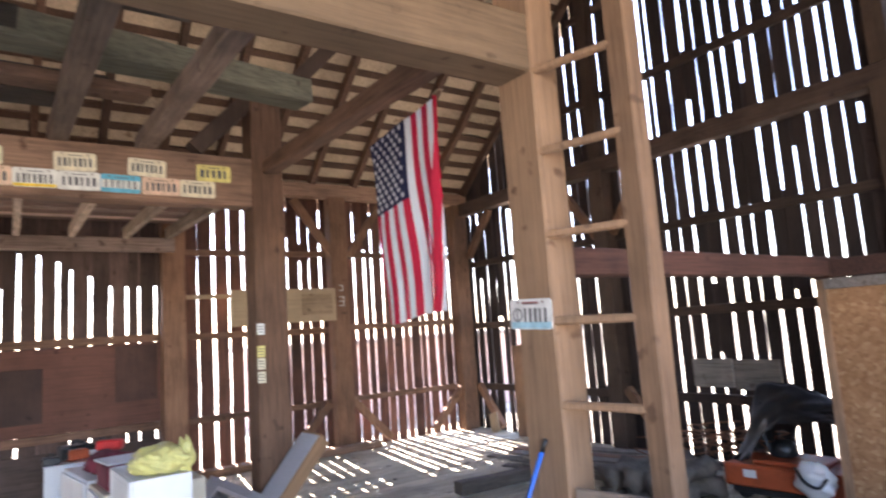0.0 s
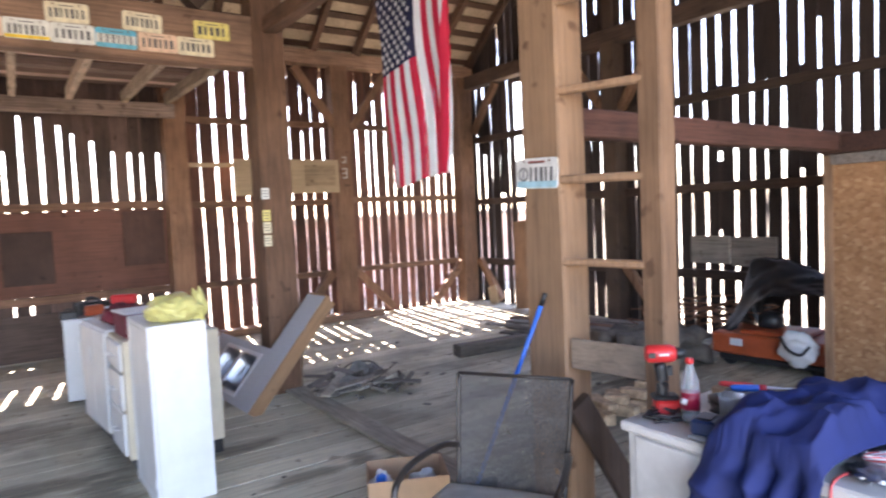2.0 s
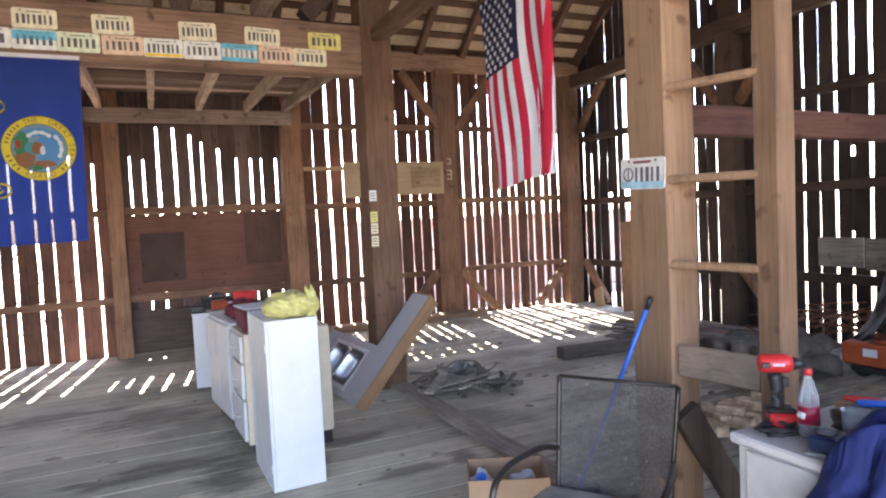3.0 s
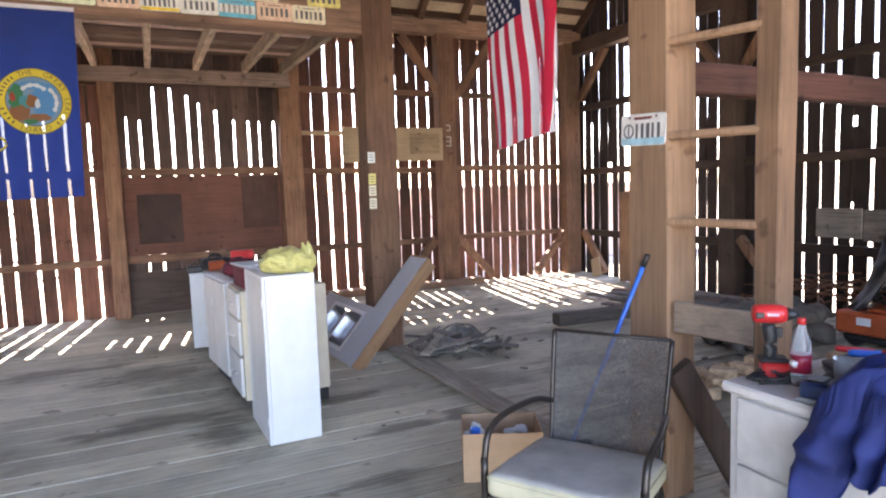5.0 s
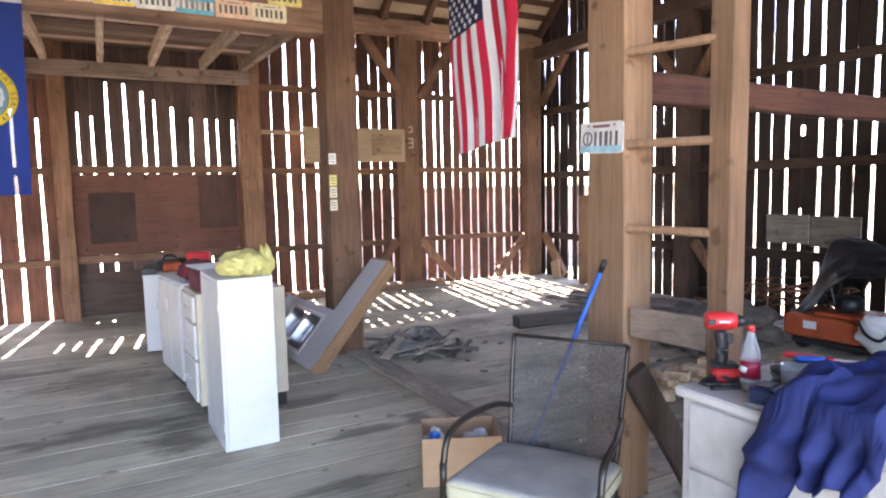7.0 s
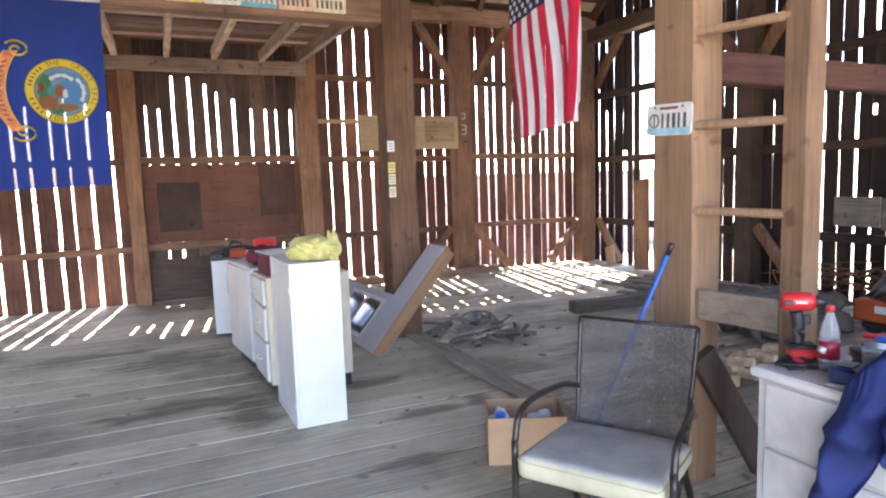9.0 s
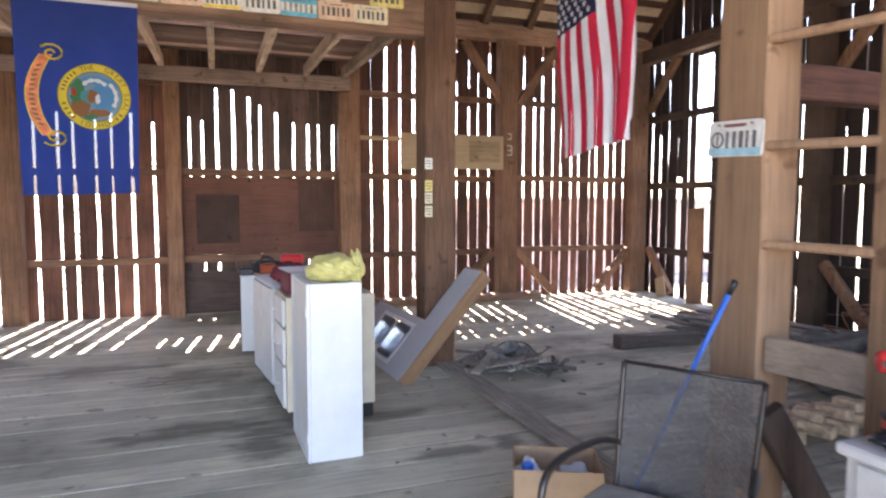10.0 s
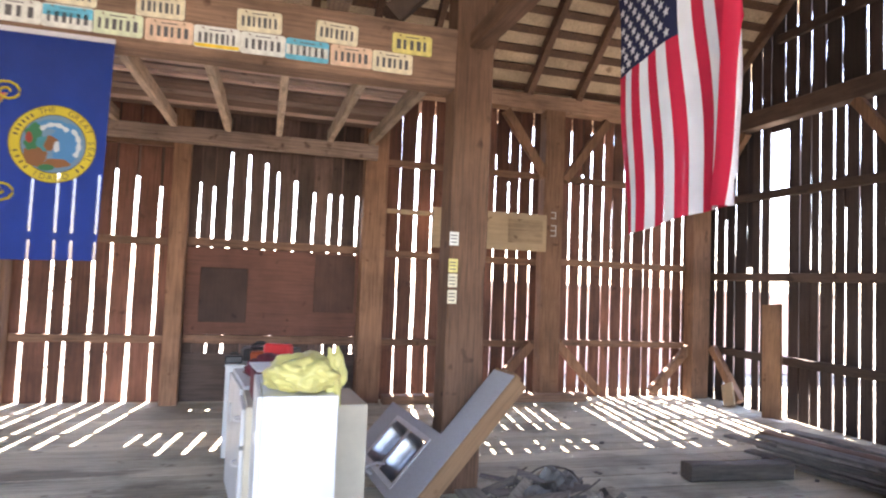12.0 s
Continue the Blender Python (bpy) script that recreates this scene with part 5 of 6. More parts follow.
# planks leaning on and lying by the sawn post
timber("leaning_plank", (3.42, 3.83, 0.66), (3.8, 3.78, 0.03), 0.05, 0.14, DARK_Z, "dark brown plank leaning on the sawn post", "plank", 0.003, 130, kind="thing")
timber("dark_timber", (5.2, 7.36, 0.07), (6.15, 7.28, 0.07), 0.16, 0.13, DARK_X, "short dark timber lying on the floor", "timber", 0.006, 131, kind="thing")

# ---- white desk with clutter ----
desk = thing("desk", "worn white painted desk with two deep drawers", "desk", pose(2.884, 1.175, 0.008))
part("carcass", boxed(0.02, 0.02, 0.06, 0.52, 1.92, 0.83, 0.006), WHITE_DESK, desk)
part("top", boxed(0.0, 0.0, 0.83, 0.55, 1.94, 0.865, 0.008), WHITE_DESK, desk)
part("plinth", boxed(0.05, 0.05, -0.006, 0.5, 1.89, 0.06), WHITE_DESK, desk)
for y0, y1 in ((1.37, 1.88), (0.72, 1.32), (0.08, 0.68)):
    for z0, z1 in ((0.1, 0.597), (0.612, 0.822)):
        dw = part("drawer", boxed(0.003, y0, z0, 0.0195, y1, z1, 0.005), WHITE_DESK, desk)
        part("knob", lathe(bmesh.new(), [(0.007, 0), (0.008, 0.004), (0.006, 0.008)], 10, pose(0.003, (y0 + y1) / 2, (z0 + z1) / 2, 0, -90, 0)), STEEL, dw)

DT = 0.874
drill = thing("cordless_drill", "red and black cordless impact driver standing on its battery", "drill", pose(3.06, 3.065, DT, 0, 0, -40) @ Matrix.Scale(0.88, 4))
part("battery", boxed(-0.035, -0.04, 0.0, 0.1, 0.04, 0.055, 0.01), RED, drill)
part("foot", boxed(-0.045, -0.036, 0.055, 0.06, 0.036, 0.075, 0.008), BLACK, drill)
part("handle", tube(bmesh.new(), bend([(-0.005, 0, 0.07), (0.0, 0, 0.13), (-0.012, 0, 0.2)], 5), [0.024] * 11, 10), BLACK, drill)
part("body", tube(bmesh.new(), [(-0.065, 0, 0.24), (-0.055, 0, 0.24), (0.03, 0, 0.24), (0.05, 0, 0.24)], [0.028, 0.036, 0.036, 0.03], 14), RED, drill)
part("vents", boxed(-0.06, -0.038, 0.228, -0.03, 0.038, 0.25, 0.003), BLACK, drill)
part("name_bar", boxed(-0.02, -0.0375, 0.236, 0.02, 0.0375, 0.246, 0.001), FLAG_WHITE, drill, "pale name bar")
part("chuck", tube(bmesh.new(), [(0.05, 0, 0.24), (0.075, 0, 0.24), (0.095, 0, 0.24)], [0.026, 0.02, 0.012], 12), BLACK, drill)
part("trigger", boxed(0.015, -0.01, 0.15, 0.04, 0.01, 0.19, 0.004), BLACK, drill)

bt = thing("soda_bottle", "half empty clear soda bottle with a red cap", "bottle", pose(3.045, 2.945, DT) @ Matrix.Scale(0.9, 4))
part("body", lathe(bmesh.new(), [(0.026, 0.0), (0.033, 0.008), (0.0345, 0.05), (0.032, 0.09), (0.034, 0.13), (0.03, 0.16), (0.017, 0.2), (0.0125, 0.215), (0.0125, 0.225)], 20), CLEAR, bt)
part("drink", lathe(bmesh.new(), [(0.024, 0.003), (0.031, 0.01), (0.0325, 0.04)], 20), COLA, bt)
part("label", lathe(bmesh.new(), [(0.0352, 0.05), (0.0335, 0.09), (0.0352, 0.115)], 20), LABELRED, bt, "maroon label")
part("label_mark", tube(bmesh.new(), [(-0.036, -0.01, 0.082), (-0.0345, 0.012, 0.086)], 0.012, 6), WHITE, bt, "white oval mark")
part("cap", lathe(bmesh.new(), [(0.0145, 0.222), (0.0145, 0.24), (0.012, 0.243)], 16), RED, bt)

chg = thing("battery_charger", "dark blue battery charger on the desk", "charger", pose(2.965, 2.83, DT, 0, 0, 15) @ Matrix.Scale(0.8, 4))
part("body", boxed(-0.06, -0.05, 0.014, 0.06, 0.05, 0.075, 0.01), paint("navy_plastic", (0.016, 0.03, 0.085), 0.3), chg)
part("foot", boxed(-0.066, -0.056, 0, 0.066, 0.056, 0.0135, 0.004), GREYPLASTIC, chg)
part("slot", boxed(-0.045, -0.03, 0.0755, 0.045, 0.03, 0.083, 0.003), BLACK, chg)
mouse = thing("cable_coil", "coiled black cable on the desk", "cable", pose(3.0, 3.02, DT))
part("cable", tube(bmesh.new(), [Vector(((0.06 + 0.02 * math.sin(k * 1.7)) * math.cos(k * 0.45), (0.05 + 0.015 * math.cos(k * 1.1)) * math.sin(k * 0.45), 0.006 + 0.0004 * k)) for k in range(46)], 0.005, 6), BLACK, mouse)
cup = thing("plastic_cup", "clear plastic tumbler on the desk", "cup", pose(3.1, 2.83, DT))
part("cup", lathe(bmesh.new(), [(0.03, 0), (0.032, 0.004), (0.04, 0.1), (0.041, 0.105)], 18), CLEAR, cup)
sc1 = thing("screwdriver", "red and blue handled screwdriver across the clutter", "screwdriver", pose(3.25, 2.82, DT + 0.1, 0, -3, -58) @ Matrix.Scale(0.75, 4))
part("handle", tube(bmesh.new(), [(-0.12, 0, 0), (-0.1, 0, 0), (0.0, 0, 0), (0.015, 0, 0)], [0.01, 0.016, 0.016, 0.009], 10), BLUE, sc1)
part("band", tube(bmesh.new(), [(0.0, 0, 0), (0.03, 0, 0)], 0.0165, 10), RED, sc1)
part("shaft", tube(bmesh.new(), [(0.02, 0, 0), (0.16, 0, 0)], 0.004, 6), STEEL, sc1)
sc2 = thing("screwdriver", "red handled screwdriver on the black pouch", "screwdriver", pose(3.27, 2.87, DT + 0.095, 0, 0, -62) @ Matrix.Scale(0.72, 4))
part("handle", tube(bmesh.new(), [(-0.13, 0, 0), (-0.11, 0, 0), (0.02, 0, 0), (0.03, 0, 0)], [0.01, 0.014, 0.014, 0.006], 10), RED, sc2)
part("shaft", tube(bmesh.new(), [(0.02, 0, 0), (0.14, 0, 0)], 0.004, 6), STEEL, sc2)
pouch = thing("tool_pouch", "black cloth tool pouch on the desk", "pouch", pose(3.26, 2.84, DT))
part("pouch", crumpled(bmesh.new(), (0, 0, 0.03), (0.13, 0.16, 0.045), 0.25, 21.0, 4, 0.7), BLACK, pouch)


def crease(p, freq, seed):
    """Sharp-crested folds, between -1 and 1."""
    q = Vector(p) * freq + Vector((seed, seed * 0.7, 0))
    return 1 - 2.4 * abs(noise.noise(q)) - 0.8 * abs(noise.noise(q * 2.1))


def jacket_folds(u):
    """How far the hanging cloth stands out from the desk: one limp sleeve, then three pleats."""
    out = 0.0
    for a, b, deep in ((-0.02, 0.4, 0.075), (0.42, 0.6, 0.06), (0.6, 0.8, 0.05), (0.8, 1.02, 0.04)):
        if a < u < b:
            t = (u - a) / (b - a)
            out = max(out, deep * math.sin(math.pi * t) ** 0.75)
    return out


def jacket_body():
    """Cloth heaped on the desk that runs over the front edge and hangs in pleats."""
    bm = bmesh.new()
    nu, nv = 120, 120
    grid = []
    for i in range(nu + 1):
        u = i / nu
        sleeve_part = max(0.0, min(1.0, (0.44 - u) / 0.06))
        hem = 0.17 + 0.025 * math.sin(u * 23) - 0.09 * max(0.0, (u - 0.88) / 0.12)
        drop = hem + sleeve_part * (0.3 - 0.12 * abs(u - 0.16) / 0.28)
        row = []
        for j in range(nv + 1):
            d = j / nv * (0.6 + drop)
            x, hang = 3.44 - min(d, 0.6), max(0.0, d - 0.6)
            left = 2.765 + 0.1 * (x - 2.84) + 0.27 * hang
            right = 2.43 - 0.1 * (x - 2.84) + (0.16 * hang if hang else 0.0) + sleeve_part * 0.25 * max(0.0, hang - 0.12)
            y = left + (right - left) * u
            rise = min(1.0, u / 0.34)
            rise = math.sqrt(max(0.0, 1 - (1 - rise) ** 2))
            slack = min(1.0, (1 - u) / 0.1)
            wrinkle = crease((x * 1.3 + y * 0.9, y * 0.8 - x * 0.6, hang * 1.7), 5.2, 3.0) * slack
            fine = crease((x, y, hang * 0.4), 15.0, 9.0) * slack
            if not hang:
                k = (x - 2.84) / 0.6
                h = 0.05 + 0.1 * math.sin(math.pi * min(1.0, k * 1.1 + 0.12)) ** 0.8 - 0.03 * k
                z = DT + 0.006 + rise * (0.35 + 0.65 * slack) * (h + 0.04 * wrinkle + 0.004 * fine)
                if k < 0.12:
                    z -= 0.018 * (1 - k / 0.12) ** 2 * rise
                p = (x, y, z)
            else:
                z = DT + 0.006 + rise * (0.35 + 0.65 * slack) * 0.05 - hang - 0.018 * rise
                ease = min(1.0, hang / 0.05)
                out = jacket_folds(u + 0.035 * math.sin(hang * 17 + u * 5))
                p = (2.842 + ease * (0.022 - out) - (0.034 * wrinkle + 0.004 * fine) * ease, y, z)
            row.append(bm.verts.new(p))
        grid.append(row)
    for i in range(nu):
        for j in range(nv):
            bm.faces.new((grid[i][j], grid[i + 1][j], grid[i + 1][j + 1], grid[i][j + 1])).smooth = True
    for _ in range(2):
        bmesh.ops.smooth_vert(bm, verts=bm.verts[:], factor=0.5, use_axis_x=True, use_axis_y=True, use_axis_z=True)
    bmesh.ops.recalc_face_normals(bm, faces=bm.faces)
    return bm


def sleeve(points, radii, seed):
    """A limp sleeve: a flattened tube with cross creases."""
    bm = bmesh.new()
    line = bend(points, 14)
    n = len(line)
    rad = [radii[0] + (radii[1] - radii[0]) * k / (n - 1) for k in range(n)]
    tube(bm, line, rad, 26)
    c = {}
    for v in bm.verts:
        k = min(range(n), key=lambda q: (line[q] - v.co).length_squared)
        away = v.co - line[k]
        v.co = line[k] + away * (0.92 + 0.2 * crease(v.co, 9.0, seed) + 0.08 * crease(v.co, 19.0, seed + 4))
    return bm


jk = thing("jacket", "crumpled royal blue work jacket thrown over the desk", "jacket", pose(0, 0, 0))
body = part("body", jacket_body(), NAVY, jk)
body.modifiers.new("thickness", "SOLIDIFY").thickness = 0.004
part("sleeve", sleeve([(3.22, 2.66, 0.94), (3.3, 2.5, 0.98), (3.34, 2.34, 1.0), (3.32, 2.16, 0.99), (3.26, 2.0, 0.95), (3.2, 1.88, 0.92)], (0.075, 0.07), 6.0), NAVY, jk)
part("collar", sleeve([(3.36, 2.74, 0.93), (3.38, 2.7, 0.97), (3.37, 2.6, 0.97), (3.34, 2.5, 0.96)], (0.035, 0.05), 8.0), NAVY, jk)

# bright clutter beyond the jacket
w1 = thing("wire_bundle", "red and white coiled wires on the desk", "wire", pose(3.1, 2.39, DT + 0.016) @ Matrix.Scale(0.7, 4))
for k in range(5):
    part("wire", tube(bmesh.new(), [Vector(((0.04 + 0.011 * k) * math.cos(t * 0.4 + 0.3 * k), (0.08 - 0.009 * k) * math.sin(t * 0.4), 0.006 + 0.005 * k + 0.008 * math.sin(t * 0.7 + k))) for t in range(17)], 0.003, 5), WIRE_RED if k % 2 else WIRE_WHITE, w1)
lead = thing("red_lead", "thin red wire trailing over the desk edge", "wire", pose(0, 0, 0))
part("wire", tube(bmesh.new(), bend([(3.05, 2.4, DT + 0.006), (2.93, 2.43, DT + 0.008), (2.86, 2.42, DT - 0.03), (2.855, 2.38, 0.7), (2.86, 2.33, 0.6)], 6), 0.0035, 6), WIRE_RED, lead)
cs = thing("grey_case", "flat grey plastic case on the desk", "case", pose(3.06, 2.06, DT, 0, 0, 12))
part("body", boxed(-0.09, -0.1, 0, 0.09, 0.1, 0.035, 0.008), GREYPLASTIC, cs)
part("latch", boxed(-0.097, -0.02, 0.01, -0.0905, 0.02, 0.025, 0.002), BLACK, cs)
rb = thing("red_battery", "red power tool battery on the desk", "battery", pose(3.24, 2.31, DT, 0, 0, -20) @ Matrix.Scale(0.8, 4))
part("body", boxed(-0.06, -0.045, 0, 0.06, 0.045, 0.06, 0.012), RED, rb)
part("terminal", boxed(-0.04, -0.03, 0.0605, 0.05, 0.03, 0.08, 0.006), BLACK, rb)
wl2 = thing("black_wallet", "flat black pouch lying on the desk", "pouch", pose(3.03, 2.25, DT + 0.001, 0, 0, 20))
part("flap", boxed(-0.07, -0.075, 0, 0.07, 0.075, 0.018, 0.006), BLACK, wl2)
for k in range(5):
    part("print_bar", boxed(-0.02, -0.05 + 0.021 * k, 0.0182, -0.005, -0.036 + 0.021 * k, 0.019), GOLD, wl2, "unreadable gold print")
for k, (x, y, rz) in enumerate(((3.0, 2.39, 30), (3.16, 2.44, -15), (3.1, 2.08, 50))):
    fp = thing("foil_packet", "crumpled grey foil packet among the wires", "packet", pose(x, y, DT, 0, 0, rz), "foil packets")
    part("packet", crumpled(bmesh.new(), (0, 0, 0.014), (0.07, 0.045, 0.016), 0.6, 61.0 + k * 7, 4, 0.8), BOWL, fp)
ct = thing("small_carton", "low grey carton at the back of the desk", "carton", pose(3.36, 2.99, DT))
part("body", boxed(-0.05, -0.05, 0, 0.06, 0.05, 0.05, 0.004), CARD, ct)
for k, (x, y) in enumerate(((3.39, 2.36), (3.38, 2.24))):
    gl = thing("work_glove", "crumpled pale leather work glove on the desk", "glove", pose(x, y, DT), "gloves")
    part("palm", crumpled(bmesh.new(), (0, 0, 0.09), (0.05, 0.06, 0.1), 0.5, 51.0 + k, 4, 0.88), FLAG_WHITE, gl)
    for q in range(3):
        part("finger", tube(bmesh.new(), bend([(0, -0.03 + 0.03 * q, 0.15), (-0.03, -0.03 + 0.03 * q, 0.19), (-0.07, -0.03 + 0.035 * q, 0.18)], 4), 0.013, 8), FLAG_WHITE, gl)
tub = thing("green_tub", "dark green plastic tub on the floor by the doorway", "tub", pose(6.1, 2.75, 0))
part("tub", lathe(bmesh.new(), [(0.2, 0), (0.21, 0.02), (0.25, 0.3), (0.265, 0.31), (0.265, 0.33), (0.24, 0.33), (0.2, 0.05)], 24), GREEN, tub)

# ---- orange garden machine under a black tarp ----
mw = thing("garden_machine", "orange garden machine deck half under a black tarp", "machine", pose(7.2, 4.8, -0.04, 0, 0, 94))
part("deck", boxed(-0.55, -0.3, 0.16, 0.55, 0.3, 0.36, 0.02), ORANGE, mw)
part("hood", boxed(-0.3, -0.24, 0.36, 0.3, 0.24, 0.4, 0.015), ORANGE, mw)
part("plate", boxed(0.24, 0.3, 0.25, 0.36, 0.306, 0.32, 0.003), WHITE, mw)
part("chassis", boxed(-0.5, -0.26, 0.09, 0.5, 0.26, 0.16, 0.02), BLACK, mw)
for x, y in ((-0.4, -0.27), (-0.4, 0.27), (0.4, -0.27), (0.4, 0.27)):
    wl = part("wheel", lathe(bmesh.new(), [(0.05, -0.04), (0.075, -0.036), (0.08, 0), (0.075, 0.036), (0.05, 0.04)], 18, pose(x, y * 0.75, 0.121, 90, 0, 0)), BLACK, mw)
    part("hub", lathe(bmesh.new(), [(0.02, -0.043), (0.03, 0), (0.02, 0.043)], 12, pose(x, y * 0.75, 0.121, 90, 0, 0)), RUST, wl)
part("lever", tube(bmesh.new(), bend([(0.0, 0, 0.58), (-0.1, 0.05, 0.8), (-0.3, 0.05, 0.92)]), 0.014), BLACK, mw)
TARP_LINE = ((5.36, 0.36, 0.3), (5.24, 0.66, 0.31), (5.15, 0.99, 0.34), (5.0, 1.03, 0.56), (4.83, 1.03, 0.7), (4.62, 0.95, 0.72), (4.48, 0.9, 0.74), (4.3, 0.88, 0.72))


def tarp_profile(u):
    """Place along the machine, ridge height and hem height of the cover."""
    k = min(len(TARP_LINE) - 2, int(u * (len(TARP_LINE) - 1)))
    t = u * (len(TARP_LINE) - 1) - k
    return [p + (q - p) * t for p, q in zip(TARP_LINE[k], TARP_LINE[k + 1])]


def tarp_sheet(x_ridge, x_hem, flip):
    """One hanging side of the cover, creased from the ridge outwards."""
    bm = bmesh.new()
    rows = []
    for i in range(43):
        y, top_z, hem_z = tarp_profile(i / 42)
        if flip:
            hem_z = max(hem_z, 0.5) if top_z > 0.7 else hem_z
        row = []
        for j in range(19):
            v = j / 18
            c = noise.noise(Vector((y * 5 + v * 2.5, v * 2.2, 4 + 3 * flip)))
            d = 1 - 3 * abs(noise.noise(Vector((y * 3.4 - v * 3, v * 1.4 + y, 9))))
            x = x_ridge + (x_hem - x_ridge) * v ** 0.75 + (0.055 * c + 0.035 * d) * min(1.0, v * 3)
            row.append(bm.verts.new((x, y + 0.05 * v * noise.noise(Vector((y * 4, v * 3, 2))), top_z + (hem_z - top_z) * v + 0.03 * c * (1 - v) + 0.03 * v * noise.noise(Vector((y * 9, 1, 1))))))
        rows.append(row)
    for p, q in zip(rows, rows[1:]):
        for j in range(18):
            bm.faces.new((p[j], p[j + 1], q[j + 1], q[j])).smooth = True
    return bm


tp = thing("tarpaulin", "creased black plastic tarpaulin thrown over the machine", "tarpaulin", pose(0, 0, 0))
for xh, flip in ((6.98, 0), (7.66, 1)):
    side = part("side_sheet", tarp_sheet(7.3, xh, flip), TARP, tp)
    side.modifiers.new("thickness", "SOLIDIFY").thickness = 0.006
part("upright", tube(bmesh.new(), bend([(0.2, 0.0, 0.36), (0.3, 0.0, 0.7), (0.26, 0.0, 0.9)], 5), 0.016, 8), BLACK, mw, "bent black handle tube")
part("upright", tube(bmesh.new(), bend([(-0.42, 0.05, 0.36), (-0.46, 0.04, 0.6), (-0.44, 0.0, 0.86)], 5), 0.016, 8), BLACK, mw, "bent black handle tube")
part("engine", lathe(bmesh.new(), [(0.1, 0.0), (0.12, 0.02), (0.12, 0.1), (0.07, 0.14)], 14, pose(0.12, -0.05, 0.4)), BLACK, mw)

wb = thing("white_bag", "white plastic bag hung on the orange machine", "bag", pose(6.88, 4.5, 0.22))
part("bag", crumpled(bmesh.new(), (0, 0, 0.05), (0.11, 0.16, 0.15), 0.3, 31.0, 4), WHITE, wb)
part("strap", tube(bmesh.new(), bend([(-0.11, 0.1, 0.16), (-0.14, 0.02, 0.06), (-0.12, -0.08, 0.02), (-0.1, -0.15, 0.1)], 6), 0.014, 6), BLACK, wb, "black strap")

# ---- rubble, boards and logs in the lower bay ----
rub = bmesh.new()
r2 = random.Random(5)
for k in range(90):
    d, a = r2.random() ** 0.7, r2.uniform(0, 6.28)
    x, y = 3.84 + 0.5 * d * math.cos(a), 7.03 + 0.48 * d * math.sin(a)
    s = r2.uniform(0.012, 0.05)
    m = pose(x, y, 0.03 + (1 - d) * r2.uniform(0.01, 0.1), r2.uniform(-30, 30), r2.uniform(-30, 30), r2.uniform(0, 180))
    box(rub, -s * r2.uniform(0.8, 2.6), -s * 0.6, -0.012, s * r2.uniform(0.8, 2.6), s * 0.6, r2.uniform(0.005, 0.03), 0.004, m)
tagged(part("rubble_pile", rub, RUBBLE), "low heap of grey broken wood and rubble", "debris", kind="stuff")
for k in range(13):
    ln = r2.uniform(0.14, 0.34)
    m = pose(3.8 + r2.uniform(-0.32, 0.34), 7.03 + r2.uniform(-0.4, 0.3), 0.055 + r2.uniform(0, 0.07), r2.uniform(-14, 14), r2.uniform(-16, 16), r2.uniform(-60, 60))
    w = r2.uniform(0.03, 0.07)
    ob = part("scrap_board", boxed(-ln, -w, -0.009, ln, w, 0.009, 0.003, m), (GREY_X, GREY_X, GREYWOOD, SILL_Y)[k % 4])
    tagged(ob, "broken grey weathered board on the debris heap", "board", "scrap boards", "thing")
SHEET = paint("dull_grey_sheet", (0.2, 0.19, 0.175), 0.6, mottle=0.3, scale=9)
for k, (x, y, z, rz) in enumerate(((3.86, 7.1, 0.15, 20), (3.6, 6.9, 0.11, -25), (4.08, 7.25, 0.09, 50))):
    sh = bmesh.new()
    bmesh.ops.create_grid(sh, x_segments=10, y_segments=6, size=0.5)
    for v in sh.verts:
        v.co = Vector((v.co.x * 0.3, v.co.y * 0.17, 0.05 * noise.noise(v.co * 3.0 + Vector((k * 5, 0, 0))) + 0.03 * math.sin(v.co.x * 7 + k)))
    bmesh.ops.transform(sh, matrix=pose(x, y, z, 14, -10, rz), verts=sh.verts)
    ob = part("bent_sheet", sh, SHEET)
    ob.modifiers.new("thickness", "SOLIDIFY").thickness = 0.004
    tagged(ob, "bent pale grey sheet on the debris heap", "sheet", "bent sheets", "thing")
hoops = thing("wire_tangle", "tangle of dark wire and strips on the debris heap", "wire", pose(3.86, 7.05, 0.06))
for k in range(4):
    part("wire", tube(bmesh.new(), [Vector(((0.2 + 0.05 * k) * math.cos(t * 0.2 + k), (0.16 + 0.03 * k) * math.sin(t * 0.2 + k), 0.07 + 0.07 * math.sin(t * 0.35 + k))) for t in range(14)], 0.007, 5), STONE, hoops)
chips = bmesh.new()
for k in range(70):
    x, y = r2.uniform(3.4, 7.9), r2.uniform(5.0, 10.6)
    s = r2.uniform(0.005, 0.022)
    box(chips, -s * 2, -s, 0, s * 2, s, s * 0.35, 0, pose(x, y, 0.001, 0, 0, r2.uniform(0, 180)))
for k in range(22):
    x, y = r2.uniform(-1.0, 3.2), r2.uniform(3.0, 10.6)
    s = r2.uniform(0.003, 0.008)
    box(chips, -s * 2, -s, 0, s * 2, s, s * 0.7, 0, pose(x, y, 0.001, 0, 0, r2.uniform(0, 180)))
tagged(part("floor_litter", chips, RUBBLE), "small scattered wood chips and straw on the floor", "litter", kind="stuff")
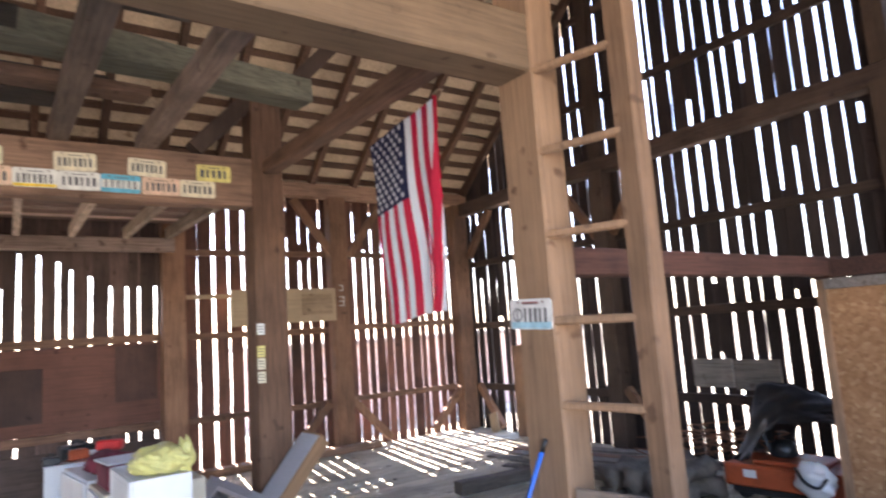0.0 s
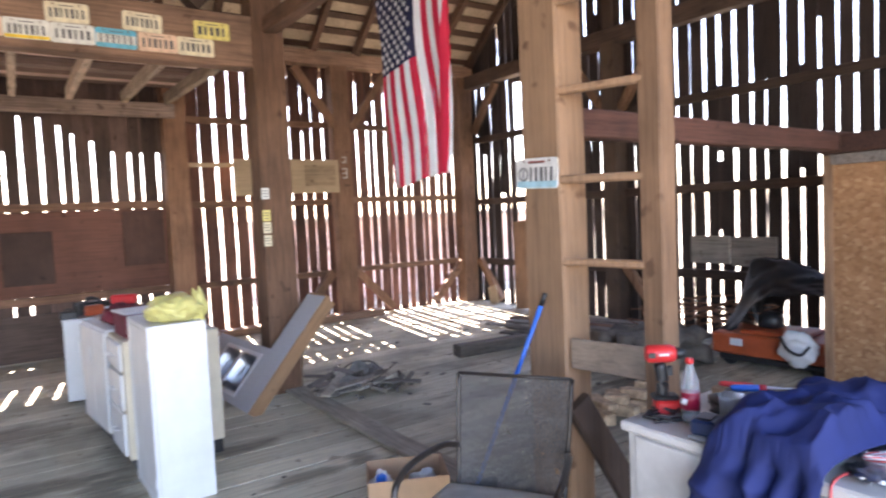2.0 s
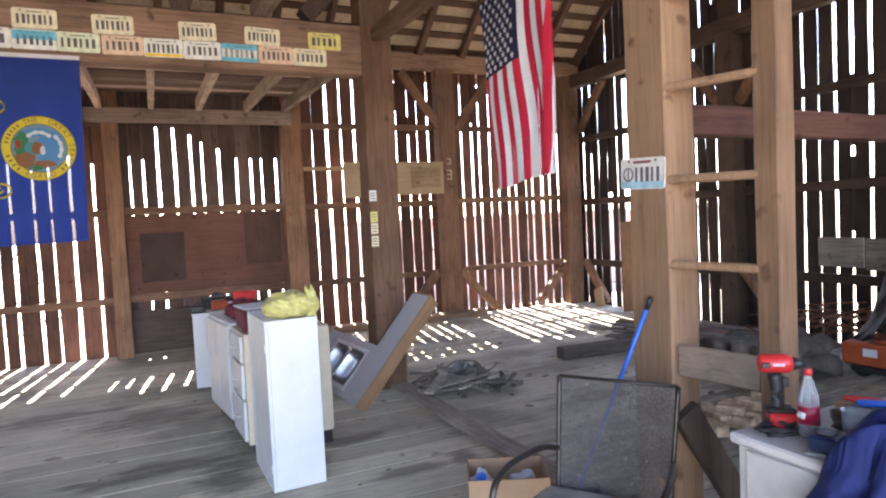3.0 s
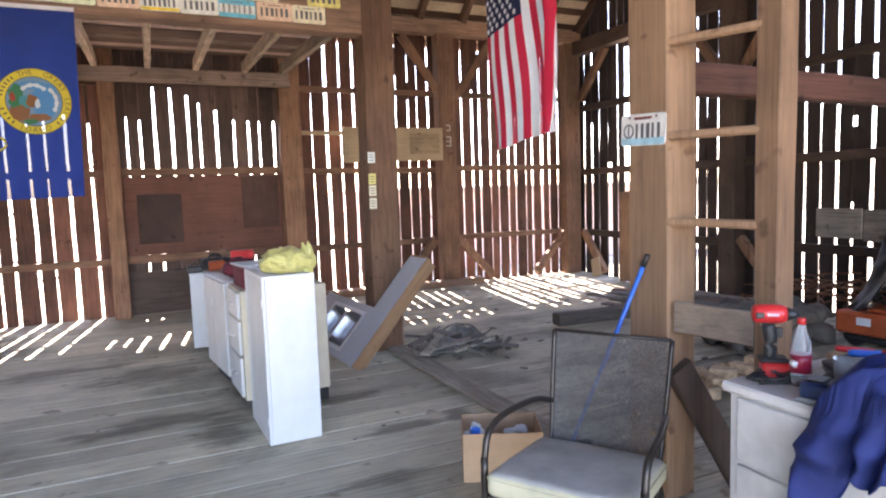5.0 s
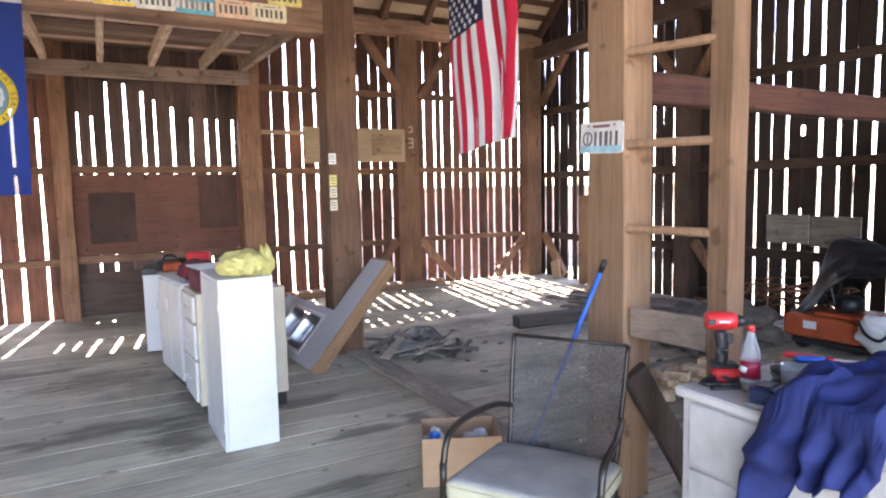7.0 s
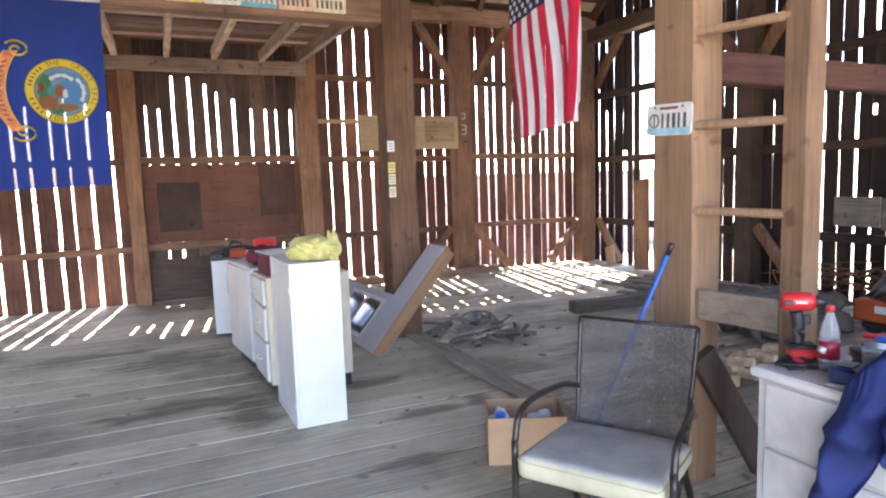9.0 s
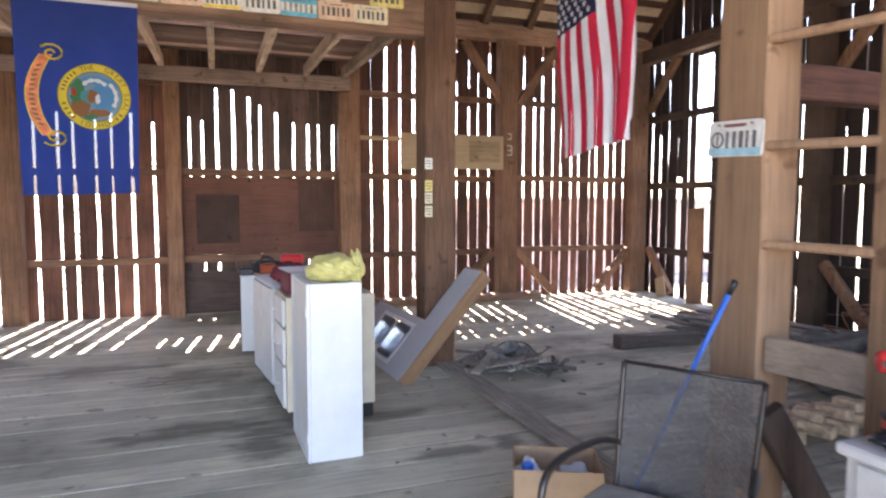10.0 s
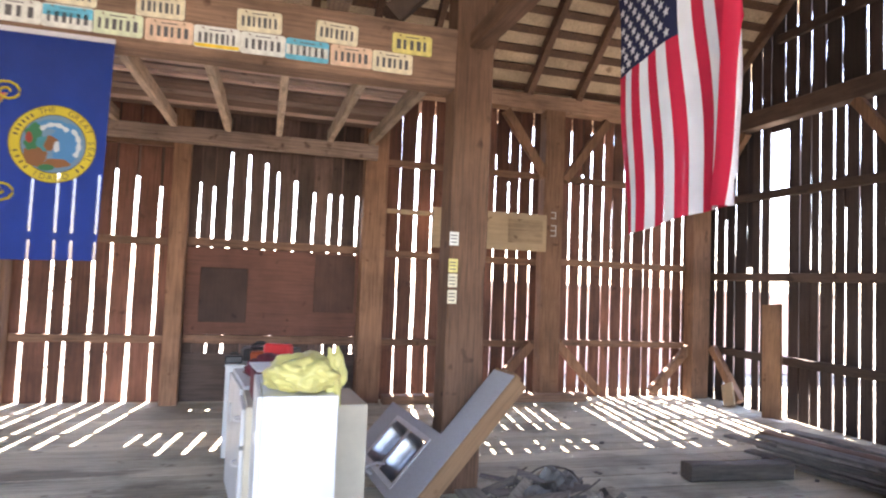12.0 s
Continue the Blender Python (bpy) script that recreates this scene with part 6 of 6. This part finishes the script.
for k in range(26):
    x0, z0 = 6.5 + 0.21 * (k % 4) + r2.uniform(-0.06, 0.06), 0.016 + 0.032 * (k // 4)
    timber("stacked_board", (x0 - 0.12 + r2.uniform(-0.1, 0.1), 7.95 + r2.uniform(-0.35, 0.2), z0), (x0 + 0.35 + r2.uniform(-0.12, 0.12), 5.9 + r2.uniform(-0.3, 0.4), z0 + 0.004), r2.uniform(0.09, 0.2), 0.026,
           (GREY_Y, BEAM_Y, POLE_Y, GREY_Y)[(k * 5) % 4], "weathered board in a loose stack on the floor", "board", 0.003, 140 + k, "stacked boards", "thing")
for k in range(14):
    upper = k > 9
    m = pose(4.78 + 0.2 * (k % 5) + r2.uniform(-0.04, 0.04), (4.93 if upper else 4.85 + 0.26 * (k // 5)) + r2.uniform(-0.03, 0.03), 0.136 if upper else 0.046, 0, 0, 90 + r2.uniform(-40, 40))
    bk = part("wood_block", boxed(-r2.uniform(0.07, 0.13), -0.05, -0.045, r2.uniform(0.07, 0.13), 0.05, 0.04 if not upper else r2.uniform(0.0, 0.04), 0.008), BLOCK, None, "", m)
    tagged(bk, "short pale cut-off wood block", "wood block", "wood blocks", "thing")
for k in range(6):
    y, z = 5.42 + 0.24 * (k % 3) + r2.uniform(-0.02, 0.02), 0.1 + 0.17 * (k // 3)
    lg = part("log", tube(bmesh.new(), bend([(5.9, y, z), (6.4, y + r2.uniform(-0.03, 0.03), z + 0.01), (6.85, y + r2.uniform(-0.05, 0.05), z)], 3), r2.uniform(0.085, 0.1), 10), STONE)
    for v in lg.data.vertices:
        v.co += Vector((0, 1, 1)) * 0.09 * noise.noise(v.co * 8.0 + Vector((k, 0, 0)))
    tagged(lg, "grey weathered log lying by the gable wall", "log", "logs", "thing")
brush = thing("brush_heap", "tangled reddish dry twigs and wire by the gable wall", "brush")
for k in range(60):
    p = Vector((r2.uniform(7.2, 7.9), r2.uniform(5.0, 6.6), 0.27 + r2.uniform(-0.12, 0.14)))
    part("twig", tube(bmesh.new(), bend([p, p + Vector((r2.uniform(-0.2, 0.2), r2.uniform(-0.3, 0.3), r2.uniform(-0.05, 0.14))), p + Vector((r2.uniform(-0.3, 0.3), r2.uniform(-0.5, 0.5), r2.uniform(-0.2, 0.15)))], 5), 0.008, 5), RUST, brush)
hb = thing("hay_board", "grey weathered board fixed low on the gable wall", "board", pose(0, 0, 0))
part("board", boxed(EAST - 0.1, 5.32, 0.84, EAST - 0.07, 5.85, 1.18, 0.006), GREY_Y, hb)
part("board", boxed(EAST - 0.1, 5.87, 0.86, EAST - 0.07, 6.38, 1.19, 0.006), GREY_Y, hb)
lp = thing("leaning_board", "short brown plank leaning in the gap of the gable wall", "plank", pose(0, 0, 0))
part("plank", boxed(-0.02, -0.15, 0, 0.02, 0.15, 1.42, 0.006, pose(7.93, 9.33, 0.012, -6, 5, 0)), LADDER_WOOD, lp)
sb = thing("short_board", "short pale board end leaning in the corner of the gable wall", "board", pose(7.98, 10.12, 0.0))
part("board", boxed(-0.018, -0.1, 0, 0.018, 0.1, 0.32, 0.006, pose(0, 0, 0.004, -22, 10, 0)), TANWOOD, sb)

# ---- floor of wide worn planks (last) ----
floor = thing("floor", "worn grey wooden plank floor with dark stains", "floor", kind="structure")
part("underfloor", boxed(WEST, SOUTH, -0.3, EAST, NORTH, -0.006), paint("packed_dirt", (0.075, 0.062, 0.048), 0.95, mottle=0.3), floor, "dark dirt packed in the joints")
FLOOR_MESH = unit_mesh("floor_plank", FLOORWOOD)
y = SOUTH
row = 0
while y < NORTH - 0.05:
    w = min(rnd.uniform(0.22, 0.33), NORTH - y)
    cuts = [WEST, -1.6 + (row % 2) * 1.1 + rnd.uniform(-0.1, 0.1), 3.25, 5.4 + (row % 3) * 0.6, EAST]
    for a, b in zip(cuts, cuts[1:]):
        z = rnd.uniform(-0.0025, 0.0)
        piece("plank", FLOOR_MESH, floor, a + 0.003, y + 0.003, -0.045 + z, b - 0.003, y + w - 0.011, z, (0, 0, rnd.uniform(-0.0008, 0.0008)))
    y += w
    row += 1
